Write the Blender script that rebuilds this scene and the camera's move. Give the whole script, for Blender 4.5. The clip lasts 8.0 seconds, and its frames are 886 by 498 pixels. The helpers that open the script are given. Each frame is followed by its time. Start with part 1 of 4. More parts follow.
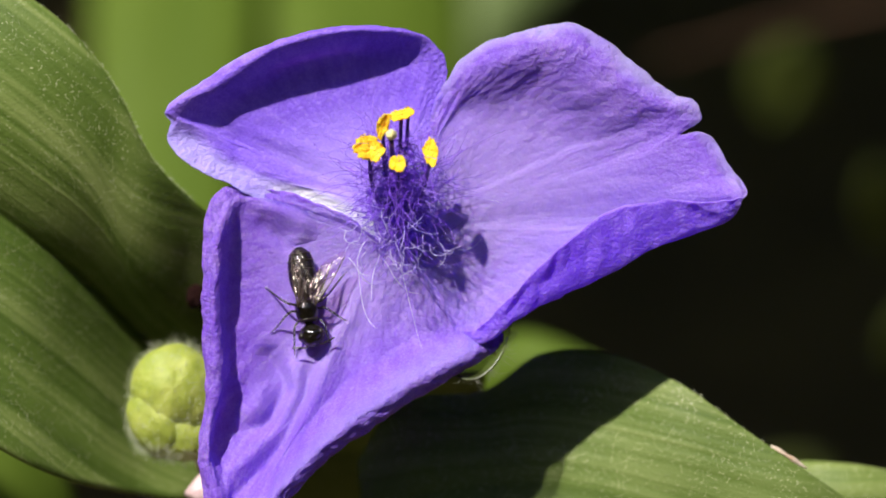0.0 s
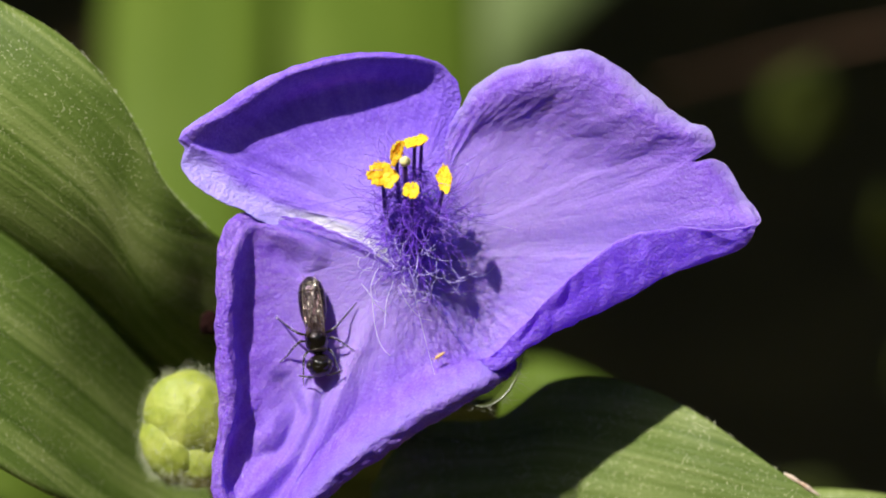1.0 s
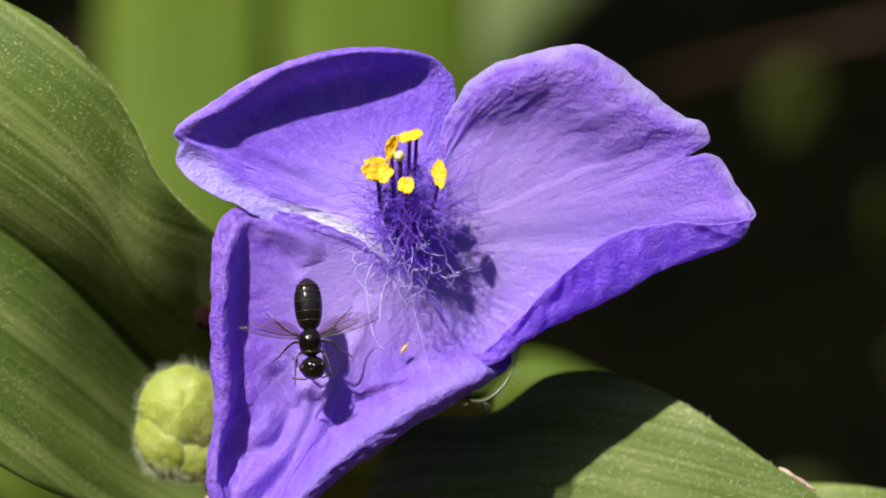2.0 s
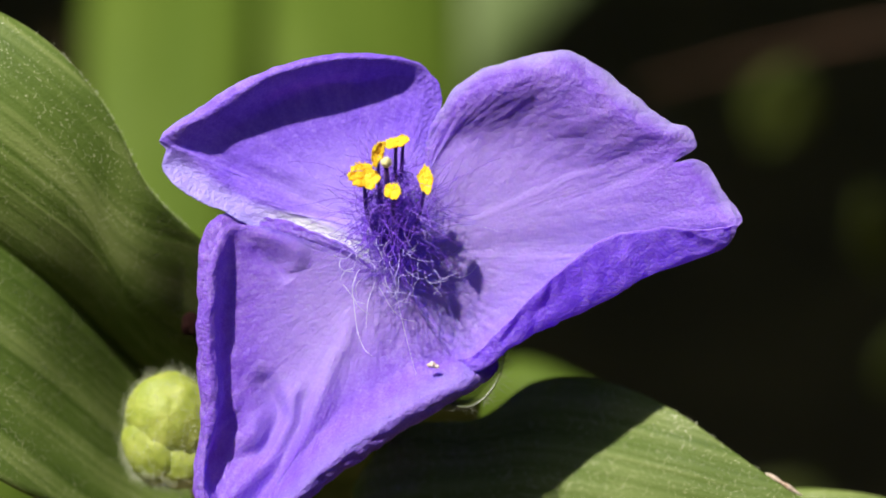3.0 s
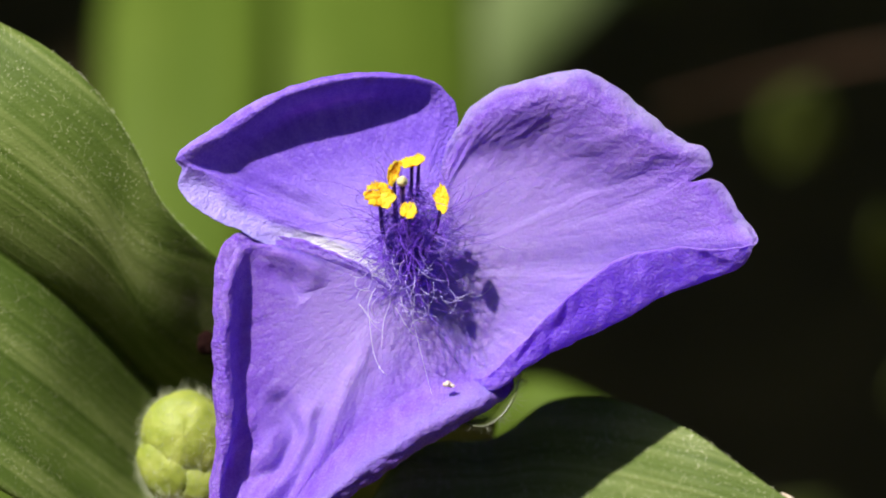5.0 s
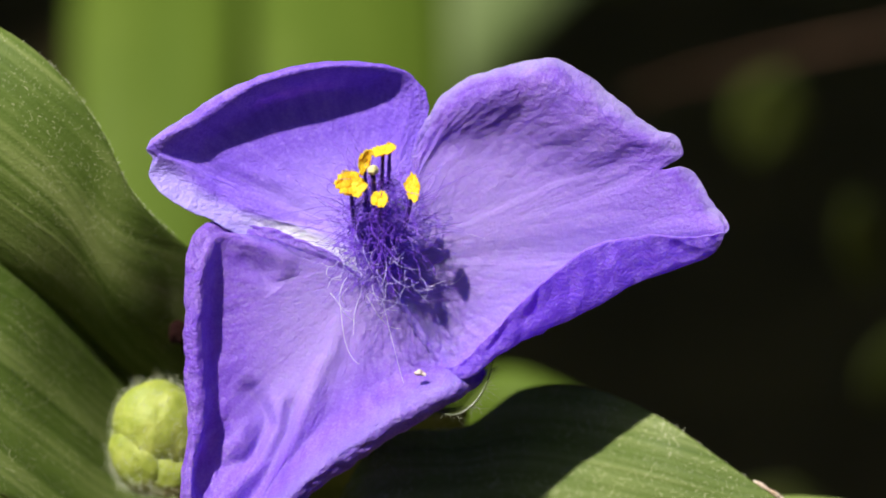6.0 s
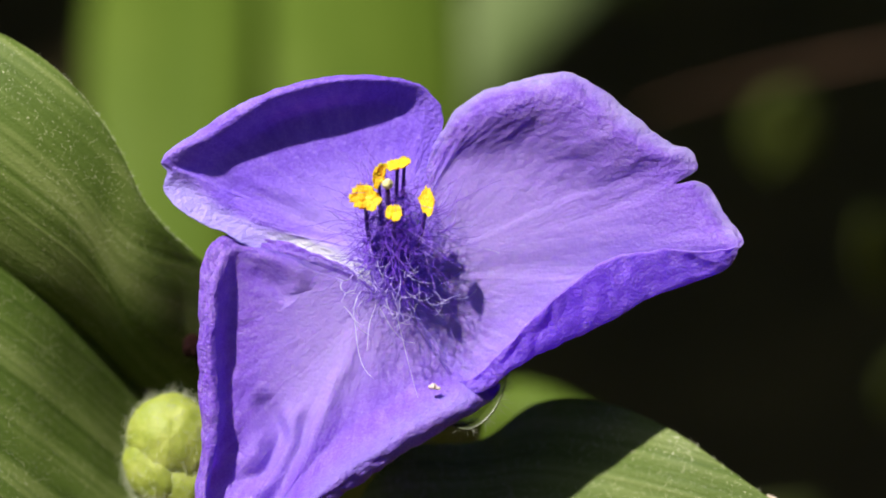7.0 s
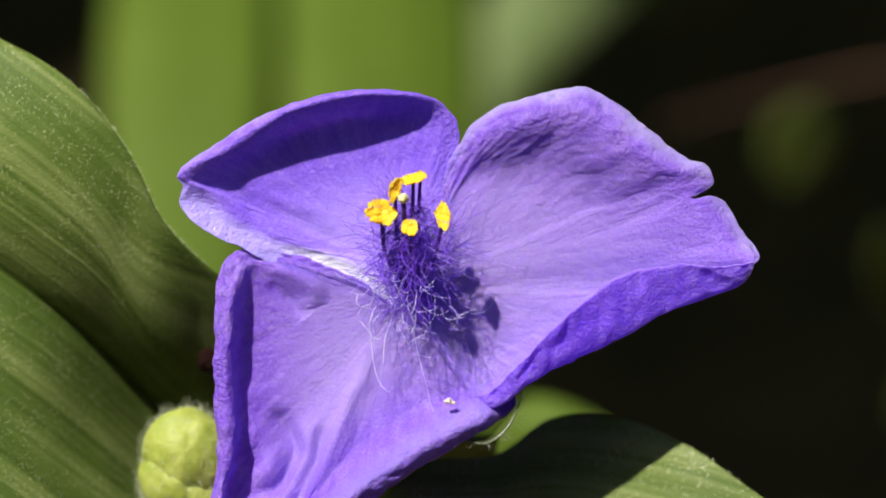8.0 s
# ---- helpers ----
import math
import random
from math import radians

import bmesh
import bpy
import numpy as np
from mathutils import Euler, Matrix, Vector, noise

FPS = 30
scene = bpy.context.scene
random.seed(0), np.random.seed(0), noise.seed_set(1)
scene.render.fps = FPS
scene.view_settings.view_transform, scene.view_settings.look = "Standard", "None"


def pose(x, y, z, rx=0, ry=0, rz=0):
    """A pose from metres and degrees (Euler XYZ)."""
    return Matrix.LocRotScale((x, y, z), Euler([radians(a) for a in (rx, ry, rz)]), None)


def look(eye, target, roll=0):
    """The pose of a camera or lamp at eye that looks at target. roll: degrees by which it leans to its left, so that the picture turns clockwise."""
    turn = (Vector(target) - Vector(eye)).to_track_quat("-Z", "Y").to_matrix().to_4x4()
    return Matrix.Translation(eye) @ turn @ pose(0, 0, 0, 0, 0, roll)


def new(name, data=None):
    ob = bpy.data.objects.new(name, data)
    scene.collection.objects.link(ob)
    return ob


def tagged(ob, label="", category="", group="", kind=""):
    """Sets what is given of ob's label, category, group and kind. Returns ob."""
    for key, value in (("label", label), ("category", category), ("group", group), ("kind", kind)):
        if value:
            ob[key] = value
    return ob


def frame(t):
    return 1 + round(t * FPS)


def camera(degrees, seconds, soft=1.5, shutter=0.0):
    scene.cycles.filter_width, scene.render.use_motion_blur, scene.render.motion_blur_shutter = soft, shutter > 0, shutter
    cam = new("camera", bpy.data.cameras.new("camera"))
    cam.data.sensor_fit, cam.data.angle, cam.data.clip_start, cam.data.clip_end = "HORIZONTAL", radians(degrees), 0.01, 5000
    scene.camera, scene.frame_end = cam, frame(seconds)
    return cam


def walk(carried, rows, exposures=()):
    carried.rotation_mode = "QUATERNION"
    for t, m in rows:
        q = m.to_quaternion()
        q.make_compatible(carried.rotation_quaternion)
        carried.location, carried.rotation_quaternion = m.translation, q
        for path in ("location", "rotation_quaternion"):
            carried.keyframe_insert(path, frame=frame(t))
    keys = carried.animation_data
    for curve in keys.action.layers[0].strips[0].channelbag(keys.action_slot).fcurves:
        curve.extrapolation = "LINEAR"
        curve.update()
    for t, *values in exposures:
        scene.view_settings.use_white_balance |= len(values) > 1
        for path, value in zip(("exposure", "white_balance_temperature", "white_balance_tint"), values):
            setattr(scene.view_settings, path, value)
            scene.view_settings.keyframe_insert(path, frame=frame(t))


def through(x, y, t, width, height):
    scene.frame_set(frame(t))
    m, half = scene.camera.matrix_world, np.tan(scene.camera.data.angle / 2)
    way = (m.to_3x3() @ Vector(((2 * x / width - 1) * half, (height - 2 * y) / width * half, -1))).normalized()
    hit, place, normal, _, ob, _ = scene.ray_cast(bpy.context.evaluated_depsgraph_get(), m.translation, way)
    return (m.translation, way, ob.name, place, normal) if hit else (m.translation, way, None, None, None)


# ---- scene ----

# ---- camera ----
turns = [
    (0, 60.000, 0.000), (0.1, 60.000, 0.000), (0.2, 60.006, 0.000), (0.3, 60.006, -0.013), (0.4, 60.032, 0.000),
    (0.5, 60.078, 0.049), (0.6, 60.134, 0.070), (0.7, 60.217, 0.121), (0.8, 60.256, 0.153), (0.9, 60.275, 0.182),
    (1, 60.304, 0.176), (1.1, 60.364, 0.153), (1.2, 60.377, 0.141), (1.3, 60.377, 0.153), (1.4, 60.384, 0.176),
    (1.5, 60.395, 0.176), (1.6, 60.390, 0.160), (1.7, 60.293, 0.144), (2.8, 60.214, -0.039), (2.9, 60.313,
    -0.064), (3, 60.312, -0.066), (3.1, 60.316, -0.064), (3.2, 60.326, -0.051), (3.3, 60.345, -0.019), (3.4,
    60.396, -0.006), (3.5, 60.410, 0.010), (3.6, 60.419, 0.013), (3.7, 60.486, -0.045), (3.8, 60.537, -0.096),
    (3.9, 60.582, -0.077), (4, 60.635, -0.036), (4.1, 60.678, 0.026), (4.2, 60.691, 0.128), (4.3, 60.694, 0.230),
    (4.4, 60.703, 0.288), (4.5, 60.714, 0.293), (4.6, 60.716, 0.246), (4.7, 60.671, 0.224), (5.8, 60.428, -0.192),
    (5.9, 60.419, -0.208), (6, 60.401, -0.235), (6.1, 60.345, -0.269), (6.2, 60.304, -0.288), (6.3, 60.352,
    -0.278), (6.4, 60.416, -0.300), (6.5, 60.449, -0.313), (6.6, 60.448, -0.294), (6.7, 60.460, -0.243), (6.8,
    60.534, -0.166), (6.9, 60.569, -0.102), (7, 60.558, -0.049), (7.1, 60.540, 0.045), (7.2, 60.582, 0.089), (7.3,
    60.633, 0.118), (7.4, 60.761, 0.121), (7.5, 60.850, 0.110), (7.6, 60.876, 0.077), (7.7, 60.876, 0.038), (7.8,
    60.857, 0.013), (7.9, 60.793, 0.045), (8, 60.723, 0.157)
]
EYE = (0.0, -0.2598, 0.45)
cam = camera(10, 8.0, soft=1.7)
cam.data.dof.use_dof = True
cam.data.dof.focus_distance = 0.2965
cam.data.dof.aperture_fstop = 25.0
walk(cam, [(t, pose(*EYE, tilt, 0, turn)) for t, tilt, turn in turns])

# ---- world and sun ----
FACE = Matrix(((1, 0, 0, 0), (0, 0.5, -0.8660254, 0), (0, 0.8660254, 0.5, 0.3), (0, 0, 0, 1)))  # the flower's face: x right, y up, z out
sun_way = (FACE.to_3x3() @ Vector((-0.34, 0.66, 0.67))).normalized()
world = bpy.data.worlds.new("world")
scene.world = world
world.use_nodes = True
sky = world.node_tree.nodes.new("ShaderNodeTexSky")
sky.sky_type = "NISHITA"
sky.sun_disc = False
sky.sun_elevation = math.asin(sun_way.z)
sky.sun_rotation = math.atan2(sun_way.x, sun_way.y)
background = world.node_tree.nodes["Background"]
world.node_tree.links.new(sky.outputs[0], background.inputs[0])
background.inputs[1].default_value = 0.095
sun = new("sun", bpy.data.lights.new("sun", "SUN"))
sun.data.energy = 5.0
sun.data.angle = radians(1.2)
sun.data.color = (1.0, 0.95, 0.87)
sun.matrix_world = look(tuple(sun_way * 3), (0, 0, 0))
scene.view_settings.exposure = 0.49

# ---- materials ----


class Nodes:
    """A node material under construction."""

    def __init__(self, name, rough=0.5):
        self.mat = bpy.data.materials.new(name)
        self.mat.use_nodes = True
        self.tree = self.mat.node_tree
        self.bsdf = self.tree.nodes["Principled BSDF"]
        self.out = self.tree.nodes["Material Output"]
        self.bsdf.inputs["Roughness"].default_value = rough

    def node(self, kind, **inputs):
        n = self.tree.nodes.new(kind)
        for key, value in inputs.items():
            socket = n.inputs[int(key[1:])] if key[0] == "i" and key[1:].isdigit() else n.inputs[key]
            if isinstance(value, bpy.types.NodeSocket):
                self.tree.links.new(value, socket)
            else:
                socket.default_value = value
        return n

    def link(self, a, b):
        self.tree.links.new(a, b)

    def coords(self, which="Object"):
        return self.node("ShaderNodeTexCoord").outputs[which]

    def mapped(self, source, scale):
        return self.node("ShaderNodeMapping", Vector=source, Scale=scale).outputs[0]

    def noise(self, vector, scale, detail=4.0, rough=0.55):
        return self.node("ShaderNodeTexNoise", Vector=vector, Scale=scale, Detail=detail, Roughness=rough).outputs[0]

    def ramp(self, fac, *stops):
        n = self.node("ShaderNodeValToRGB", Fac=fac)
        while len(n.color_ramp.elements) < len(stops):
            n.color_ramp.elements.new(0.5)
        for e, (p, c) in zip(n.color_ramp.elements, stops):
            e.position = p
            e.color = (*c, 1) if len(c) == 3 else c
        return n.outputs[0]

    def mix(self, fac, a, b, blend="MIX"):
        n = self.tree.nodes.new("ShaderNodeMix")
        n.data_type, n.blend_type = "RGBA", blend
        for socket, value in ((n.inputs[0], fac), (n.inputs[6], a), (n.inputs[7], b)):
            if isinstance(value, bpy.types.NodeSocket):
                self.link(value, socket)
            else:
                socket.default_value = (*value, 1) if isinstance(value, tuple) and len(value) == 3 else value
        return n.outputs[2]

    def math(self, op, a, b=0.0):
        n = self.tree.nodes.new("ShaderNodeMath")
        n.operation = op
        for socket, value in ((n.inputs[0], a), (n.inputs[1], b)):
            if isinstance(value, bpy.types.NodeSocket):
                self.link(value, socket)
            else:
                socket.default_value = value
        return n.outputs[0]

    def colour(self, value):
        if isinstance(value, bpy.types.NodeSocket):
            self.link(value, self.bsdf.inputs["Base Color"])
        else:
            self.bsdf.inputs["Base Color"].default_value = (*value, 1)
        return self

    def bump(self, height, distance, strength=1.0, before=None):
        n = self.node("ShaderNodeBump", Height=height, Distance=distance, Strength=strength)
        if before is not None:
            self.link(before, n.inputs["Normal"])
        self.link(n.outputs[0], self.bsdf.inputs["Normal"])
        return n.outputs[0]

    def thin(self, amount, colour):
        """Lets part of the light through, as leaves and petals do."""
        glow = self.node("ShaderNodeBsdfTranslucent")
        if isinstance(colour, bpy.types.NodeSocket):
            self.link(colour, glow.inputs[0])
        else:
            glow.inputs[0].default_value = (*colour, 1)
        both = self.node("ShaderNodeMixShader", Fac=amount)
        self.link(self.bsdf.outputs[0], both.inputs[1])
        self.link(glow.outputs[0], both.inputs[2])
        self.link(both.outputs[0], self.out.inputs[0])
        return self


def petal_material(name, pale_side, rim_from, claw_to, relief=1.0, rim=(0.38, 0.29, 0.98), through=0.28, depth=1.0, bloom=0.11, rim_sides=(0.03, 0.10, 0.52, 0.60)):
    n = Nodes(name, 0.55)
    uv = n.coords("UV")
    ob = n.coords("Object")
    veins = n.noise(n.mapped(uv, (70, 5, 1)), 1.0, 3.0)
    patches = n.noise(ob, 260.0, 4.0)
    fine = n.noise(ob, 6000.0, 3.0, 0.7)
    tone = n.math("ADD", n.math("MULTIPLY", veins, 0.30), n.math("ADD", n.math("MULTIPLY", patches, 0.30), n.math("MULTIPLY", fine, 0.40)))
    base = n.ramp(tone, (0.40, (0.192, 0.070, 0.80)), (0.50, (0.264, 0.125, 0.92)), (0.60, (0.38, 0.228, 0.98)))
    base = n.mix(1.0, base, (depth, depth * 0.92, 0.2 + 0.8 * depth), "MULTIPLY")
    base = n.mix(bloom, base, (0.43, 0.37, 0.90))
    where = n.node("ShaderNodeSeparateXYZ", Vector=uv)
    side, along = where.outputs[0], where.outputs[1]
    ragged = n.math("MULTIPLY", n.math("SUBTRACT", patches, 0.5), 0.22)
    claw = n.ramp(n.math("ADD", along, ragged), (0.05, (0.9, 0.9, 0.9)), (claw_to * 0.5, (0.62, 0.62, 0.62)), (claw_to, (0, 0, 0)))
    away = n.node("ShaderNodeVectorMath", i0=ob)
    away.operation = "LENGTH"
    near = n.ramp(n.math("ADD", n.math("MULTIPLY", away.outputs[1], 100.0), ragged), (0.25, (0.85, 0.85, 0.85)), (0.45, (0.45, 0.45, 0.45)), (0.72, (0, 0, 0)))
    base = n.mix(n.math("MAXIMUM", claw, near), base, (0.465, 0.325, 1.0))
    edge = n.ramp(n.math("ADD", along, ragged), *((rim_from, (0, 0, 0)), (1.05, (0.7, 0.7, 0.7))) if rim_from > 0.85 else ((rim_from, (0, 0, 0)), (0.84, (0.55, 0.55, 0.55)), (0.92, (0.15, 0.15, 0.15)), (1.0, (0, 0, 0))))
    edge = n.math("MULTIPLY", edge, n.ramp(side, *zip(rim_sides, ((0, 0, 0), (1, 1, 1), (1, 1, 1), (0, 0, 0)))))
    base = n.mix(edge, base, rim)
    if pale_side:
        white = n.ramp(n.math("ADD", side, n.math("MULTIPLY", ragged, 0.4)), (0.13, (1, 1, 1)), (0.21, (0, 0, 0)))
        base = n.mix(n.math("MULTIPLY", white, n.ramp(along, (0.45, (0.08, 0.08, 0.08)), (0.76, (1, 1, 1)), (0.90, (1, 1, 1)), (0.99, (0.6, 0.6, 0.6)))), base, (0.84, 0.80, 0.95))
        lobe = n.math("MULTIPLY", n.ramp(side, (0.16, (0, 0, 0)), (0.21, (1, 1, 1)), (0.33, (1, 1, 1)), (0.40, (0, 0, 0))), n.ramp(n.math("ADD", along, ragged), (0.74, (0, 0, 0)), (0.90, (0.8, 0.8, 0.8))))
        base = n.mix(lobe, base, (0.46, 0.38, 0.95))
    n.colour(base)
    crepe = n.noise(n.mapped(uv, (70, 14, 1)), 1.0, 7.0, 0.68)
    rough_rim = n.ramp(along, (0.55, (0.3, 0.3, 0.3)), (0.84, (1.2, 1.2, 1.2)))
    b1 = n.bump(crepe, 0.00024, 0.42 * relief, n.bump(n.noise(ob, 1000.0, 3.0, 0.6), 0.0005, 0.30 * relief))
    cells = n.noise(ob, 4600.0, 3.0, 0.6)
    b2 = n.bump(cells, 0.00013, n.math("MULTIPLY", rough_rim, relief), b1)
    n.bump(n.node("ShaderNodeTexVoronoi", Vector=ob, Scale=5200.0).outputs[0], 0.00004, 0.4 * relief, b2)
    n.bsdf.inputs["Subsurface Weight"].default_value = 1.9 * through
    n.bsdf.inputs["Subsurface Radius"].default_value = (0.9, 0.5, 1.6)
    n.bsdf.inputs["Subsurface Scale"].default_value = 0.0006
    glints = n.node("ShaderNodeTexVoronoi", Vector=ob, Scale=4200.0).outputs[0]
    glints = n.math("MULTIPLY", n.ramp(glints, (0.14, (1, 1, 1)), (0.26, (0, 0, 0))), n.ramp(n.noise(ob, 600.0, 3.0), (0.46, (0, 0, 0)), (0.60, (1, 1, 1))))
    n.link(n.math("SUBTRACT", 0.55, n.math("MULTIPLY", glints, 0.33)), n.bsdf.inputs["Roughness"])
    n.link(n.math("ADD", 0.25, n.math("MULTIPLY", glints, 0.75)), n.bsdf.inputs["Specular IOR Level"])
    n.bsdf.inputs["Sheen Weight"].default_value = 0.0
    return n.thin(through, (0.26, 0.05, 0.85)).mat


def leaf_material(name, dark, mid, light, gloss=0.42, through=0.25, painted_glitter=0.8, shine=0.4):
    n = Nodes(name, gloss)
    uv = n.coords("UV")
    ob = n.coords("Object")
    stripes = n.noise(n.mapped(uv, (1100, 16, 1)), 1.0, 3.0, 0.6)
    broad = n.noise(n.mapped(uv, (330, 9, 1)), 1.0, 2.0)
    stains = n.noise(ob, 140.0, 4.0)
    across = n.node("ShaderNodeSeparateXYZ", Vector=uv).outputs[0]
    veins = n.math("SINE", n.math("ADD", n.math("MULTIPLY", across, 11000.0), n.math("MULTIPLY", broad, 7.0)))
    stripes = n.math("ADD", stripes, n.math("MULTIPLY", veins, 0.035))
    mixd = n.math("ADD", n.math("MULTIPLY", stripes, 0.40), n.math("ADD", n.math("MULTIPLY", broad, 0.35), n.math("MULTIPLY", stains, 0.25)))
    base = n.ramp(mixd, (0.38, dark), (0.50, mid), (0.62, light))
    # pale dots paint the leaf cells' glints into the colour; glossier there too
    glint_cells = n.node("ShaderNodeTexVoronoi", Vector=ob, Scale=5600.0)
    glint_dots = n.ramp(glint_cells.outputs[0], (0.12, (1, 1, 1)), (0.23, (0, 0, 0)))
    glint_dots = n.mix(n.ramp(n.noise(ob, 500.0, 4.0), (0.34, (0, 0, 0)), (0.56, (1, 1, 1))), (0, 0, 0), glint_dots)
    base = n.mix(n.math("MULTIPLY", glint_dots, painted_glitter), base, (0.82, 0.82, 0.50))
    n.colour(base)
    n.link(n.math("SUBTRACT", gloss, n.math("MULTIPLY", glint_dots, 0.22)), n.bsdf.inputs["Roughness"])
    n.link(n.math("ADD", shine, n.math("MULTIPLY", glint_dots, 0.6)), n.bsdf.inputs["Specular IOR Level"])
    b1 = n.bump(stripes, 0.00020, 0.6)
    n.bump(n.node("ShaderNodeTexVoronoi", Vector=ob, Scale=6500.0).outputs[0], 0.00007, 0.35, b1)
    return n.thin(through, n.mix(0.5, base, (0.20, 0.34, 0.03))).mat


def plain_material(name, stops, scale, rough, bump=0.0, metal=0.0, sheen=0.0):
    n = Nodes(name, rough)
    ob = n.coords("Object")
    a = n.noise(ob, scale, 5.0)
    n.colour(n.ramp(a, *stops))
    n.bsdf.inputs["Metallic"].default_value = metal
    n.bsdf.inputs["Sheen Weight"].default_value = sheen
    if bump:
        n.bump(n.noise(ob, scale * 3, 4.0), bump, 0.7)
    return n.mat


def hair_material(name, stops, scale, rough):
    """Fine hairs that let part of the light past."""
    mat = plain_material(name, stops, scale, rough)
    tree = mat.node_tree
    clear, both = tree.nodes.new("ShaderNodeBsdfTransparent"), tree.nodes.new("ShaderNodeMixShader")
    both.inputs[0].default_value = 0.60
    tree.links.new(tree.nodes["Principled BSDF"].outputs[0], both.inputs[1])
    tree.links.new(clear.outputs[0], both.inputs[2])
    tree.links.new(both.outputs[0], tree.nodes["Material Output"].inputs[0])
    return mat


PETAL = petal_material("petal_skin", False, 0.91, 0.90, 0.75, (0.50, 0.42, 0.98))
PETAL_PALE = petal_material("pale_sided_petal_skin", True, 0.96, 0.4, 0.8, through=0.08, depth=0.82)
PETAL_VIOLET = petal_material("violet_petal_skin", False, 0.66, 0.5, 1.0, (0.37, 0.28, 0.96), bloom=0.09, rim_sides=(0.58, 0.68, 0.90, 0.96))
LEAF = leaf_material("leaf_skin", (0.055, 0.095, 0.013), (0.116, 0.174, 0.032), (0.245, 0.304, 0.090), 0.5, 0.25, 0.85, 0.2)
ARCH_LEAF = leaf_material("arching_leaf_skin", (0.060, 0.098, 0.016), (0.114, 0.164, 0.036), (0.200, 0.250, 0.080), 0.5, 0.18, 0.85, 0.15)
FAR_LEAF = leaf_material("far_leaf_skin", (0.078, 0.130, 0.010), (0.098, 0.155, 0.014), (0.123, 0.18, 0.020), 0.65, 0.32, 0.0, 0.22)
PALE_LEAF = leaf_material("pale_leaf_skin", (0.110, 0.160, 0.045), (0.140, 0.190, 0.065), (0.18, 0.23, 0.09), 0.6, 0.3, 0.0, 0.3)
# a darkened copy of the leaf green: part of the shade is in its colour
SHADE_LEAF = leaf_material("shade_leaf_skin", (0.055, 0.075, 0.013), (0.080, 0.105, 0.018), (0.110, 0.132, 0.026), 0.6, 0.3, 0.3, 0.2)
SEPAL = plain_material("sepal_skin", ((0.3, (0.19, 0.245, 0.026)), (0.5, (0.28, 0.33, 0.045)), (0.7, (0.37, 0.40, 0.08))), 500, 0.6, 0.00012)
HAIR_PALE = hair_material("pale_hair", ((0.3, (0.62, 0.66, 0.42)), (0.7, (0.80, 0.83, 0.62))), 900, 0.4)
HAIR_VIOLET = plain_material("violet_hair", ((0.3, (0.13, 0.03, 0.56)), (0.55, (0.23, 0.075, 0.78)), (0.75, (0.56, 0.42, 0.96))), 450, 0.35)
HAIR_CORE = plain_material("dark_violet_hair", ((0.3, (0.07, 0.018, 0.34)), (0.7, (0.16, 0.05, 0.60))), 600, 0.4)
HAIR_CURL = plain_material("curling_violet_hair", ((0.35, (0.12, 0.03, 0.52)), (0.55, (0.24, 0.09, 0.76)), (0.7, (0.60, 0.48, 0.96))), 350, 0.3)
HAIR_LILAC = plain_material("lilac_hair", ((0.3, (0.45, 0.36, 0.86)), (0.7, (0.74, 0.68, 0.97))), 700, 0.3)
FILAMENT = plain_material("filament_skin", ((0.3, (0.045, 0.012, 0.20)), (0.7, (0.09, 0.03, 0.34))), 900, 0.4)
POLLEN = plain_material("pollen", ((0.32, (0.92, 0.43, 0.005)), (0.5, (0.98, 0.54, 0.010)), (0.7, (1.0, 0.68, 0.06))), 1500, 0.75, 0.00014)
POLLEN.node_tree.nodes["Principled BSDF"].inputs["Subsurface Weight"].default_value = 0.6
POLLEN.node_tree.nodes["Principled BSDF"].inputs["Subsurface Radius"].default_value = (1.0, 0.7, 0.1)
POLLEN.node_tree.nodes["Principled BSDF"].inputs["Subsurface Scale"].default_value = 0.0004
LILAC = plain_material("lilac_skin", ((0.3, (0.30, 0.20, 0.70)), (0.7, (0.55, 0.45, 0.85))), 900, 0.5)
STIGMA = plain_material("stigma_skin", ((0.3, (0.70, 0.62, 0.22)), (0.7, (0.80, 0.74, 0.40))), 1500, 0.5, 0.0002)
STEM_PINK = plain_material("pink_stalk", ((0.3, (0.50, 0.30, 0.32)), (0.7, (0.72, 0.55, 0.55))), 500, 0.45, 0.0002)
STEM_GREEN = plain_material("green_stem", ((0.3, (0.08, 0.13, 0.03)), (0.7, (0.16, 0.22, 0.06))), 300, 0.5, 0.0003)
BROWN = plain_material("dry_brown", ((0.3, (0.07, 0.032, 0.016)), (0.7, (0.14, 0.07, 0.035))), 200, 0.8, 0.0006)
SOIL = plain_material("dark_soil", ((0.3, (0.034, 0.024, 0.006)), (0.55, (0.076, 0.052, 0.014)), (0.75, (0.13, 0.09, 0.028))), 40, 0.95, 0.006)
DRY_TIP = plain_material("dry_leaf_tip", ((0.3, (0.42, 0.27, 0.17)), (0.7, (0.70, 0.60, 0.48))), 1200, 0.7, 0.0003)
SEPAL_GREY = hair_material("grey_sepal_skin", ((0.3, (0.045, 0.060, 0.015)), (0.7, (0.09, 0.11, 0.035))), 700, 0.3)
HAIR_GREY = plain_material("grey_hair", ((0.3, (0.06, 0.07, 0.04)), (0.7, (0.24, 0.25, 0.17))), 1500, 0.35)
STEM_SILVER = plain_material("pale_rim_skin", ((0.3, (0.05, 0.065, 0.025)), (0.7, (0.13, 0.14, 0.07))), 900, 0.3)
BUD_RED = plain_material("dark_red_skin", ((0.3, (0.007, 0.002, 0.002)), (0.7, (0.016, 0.004, 0.003))), 800, 0.9)
BUD_RED.node_tree.nodes["Principled BSDF"].inputs["Specular IOR Level"].default_value = 0.1


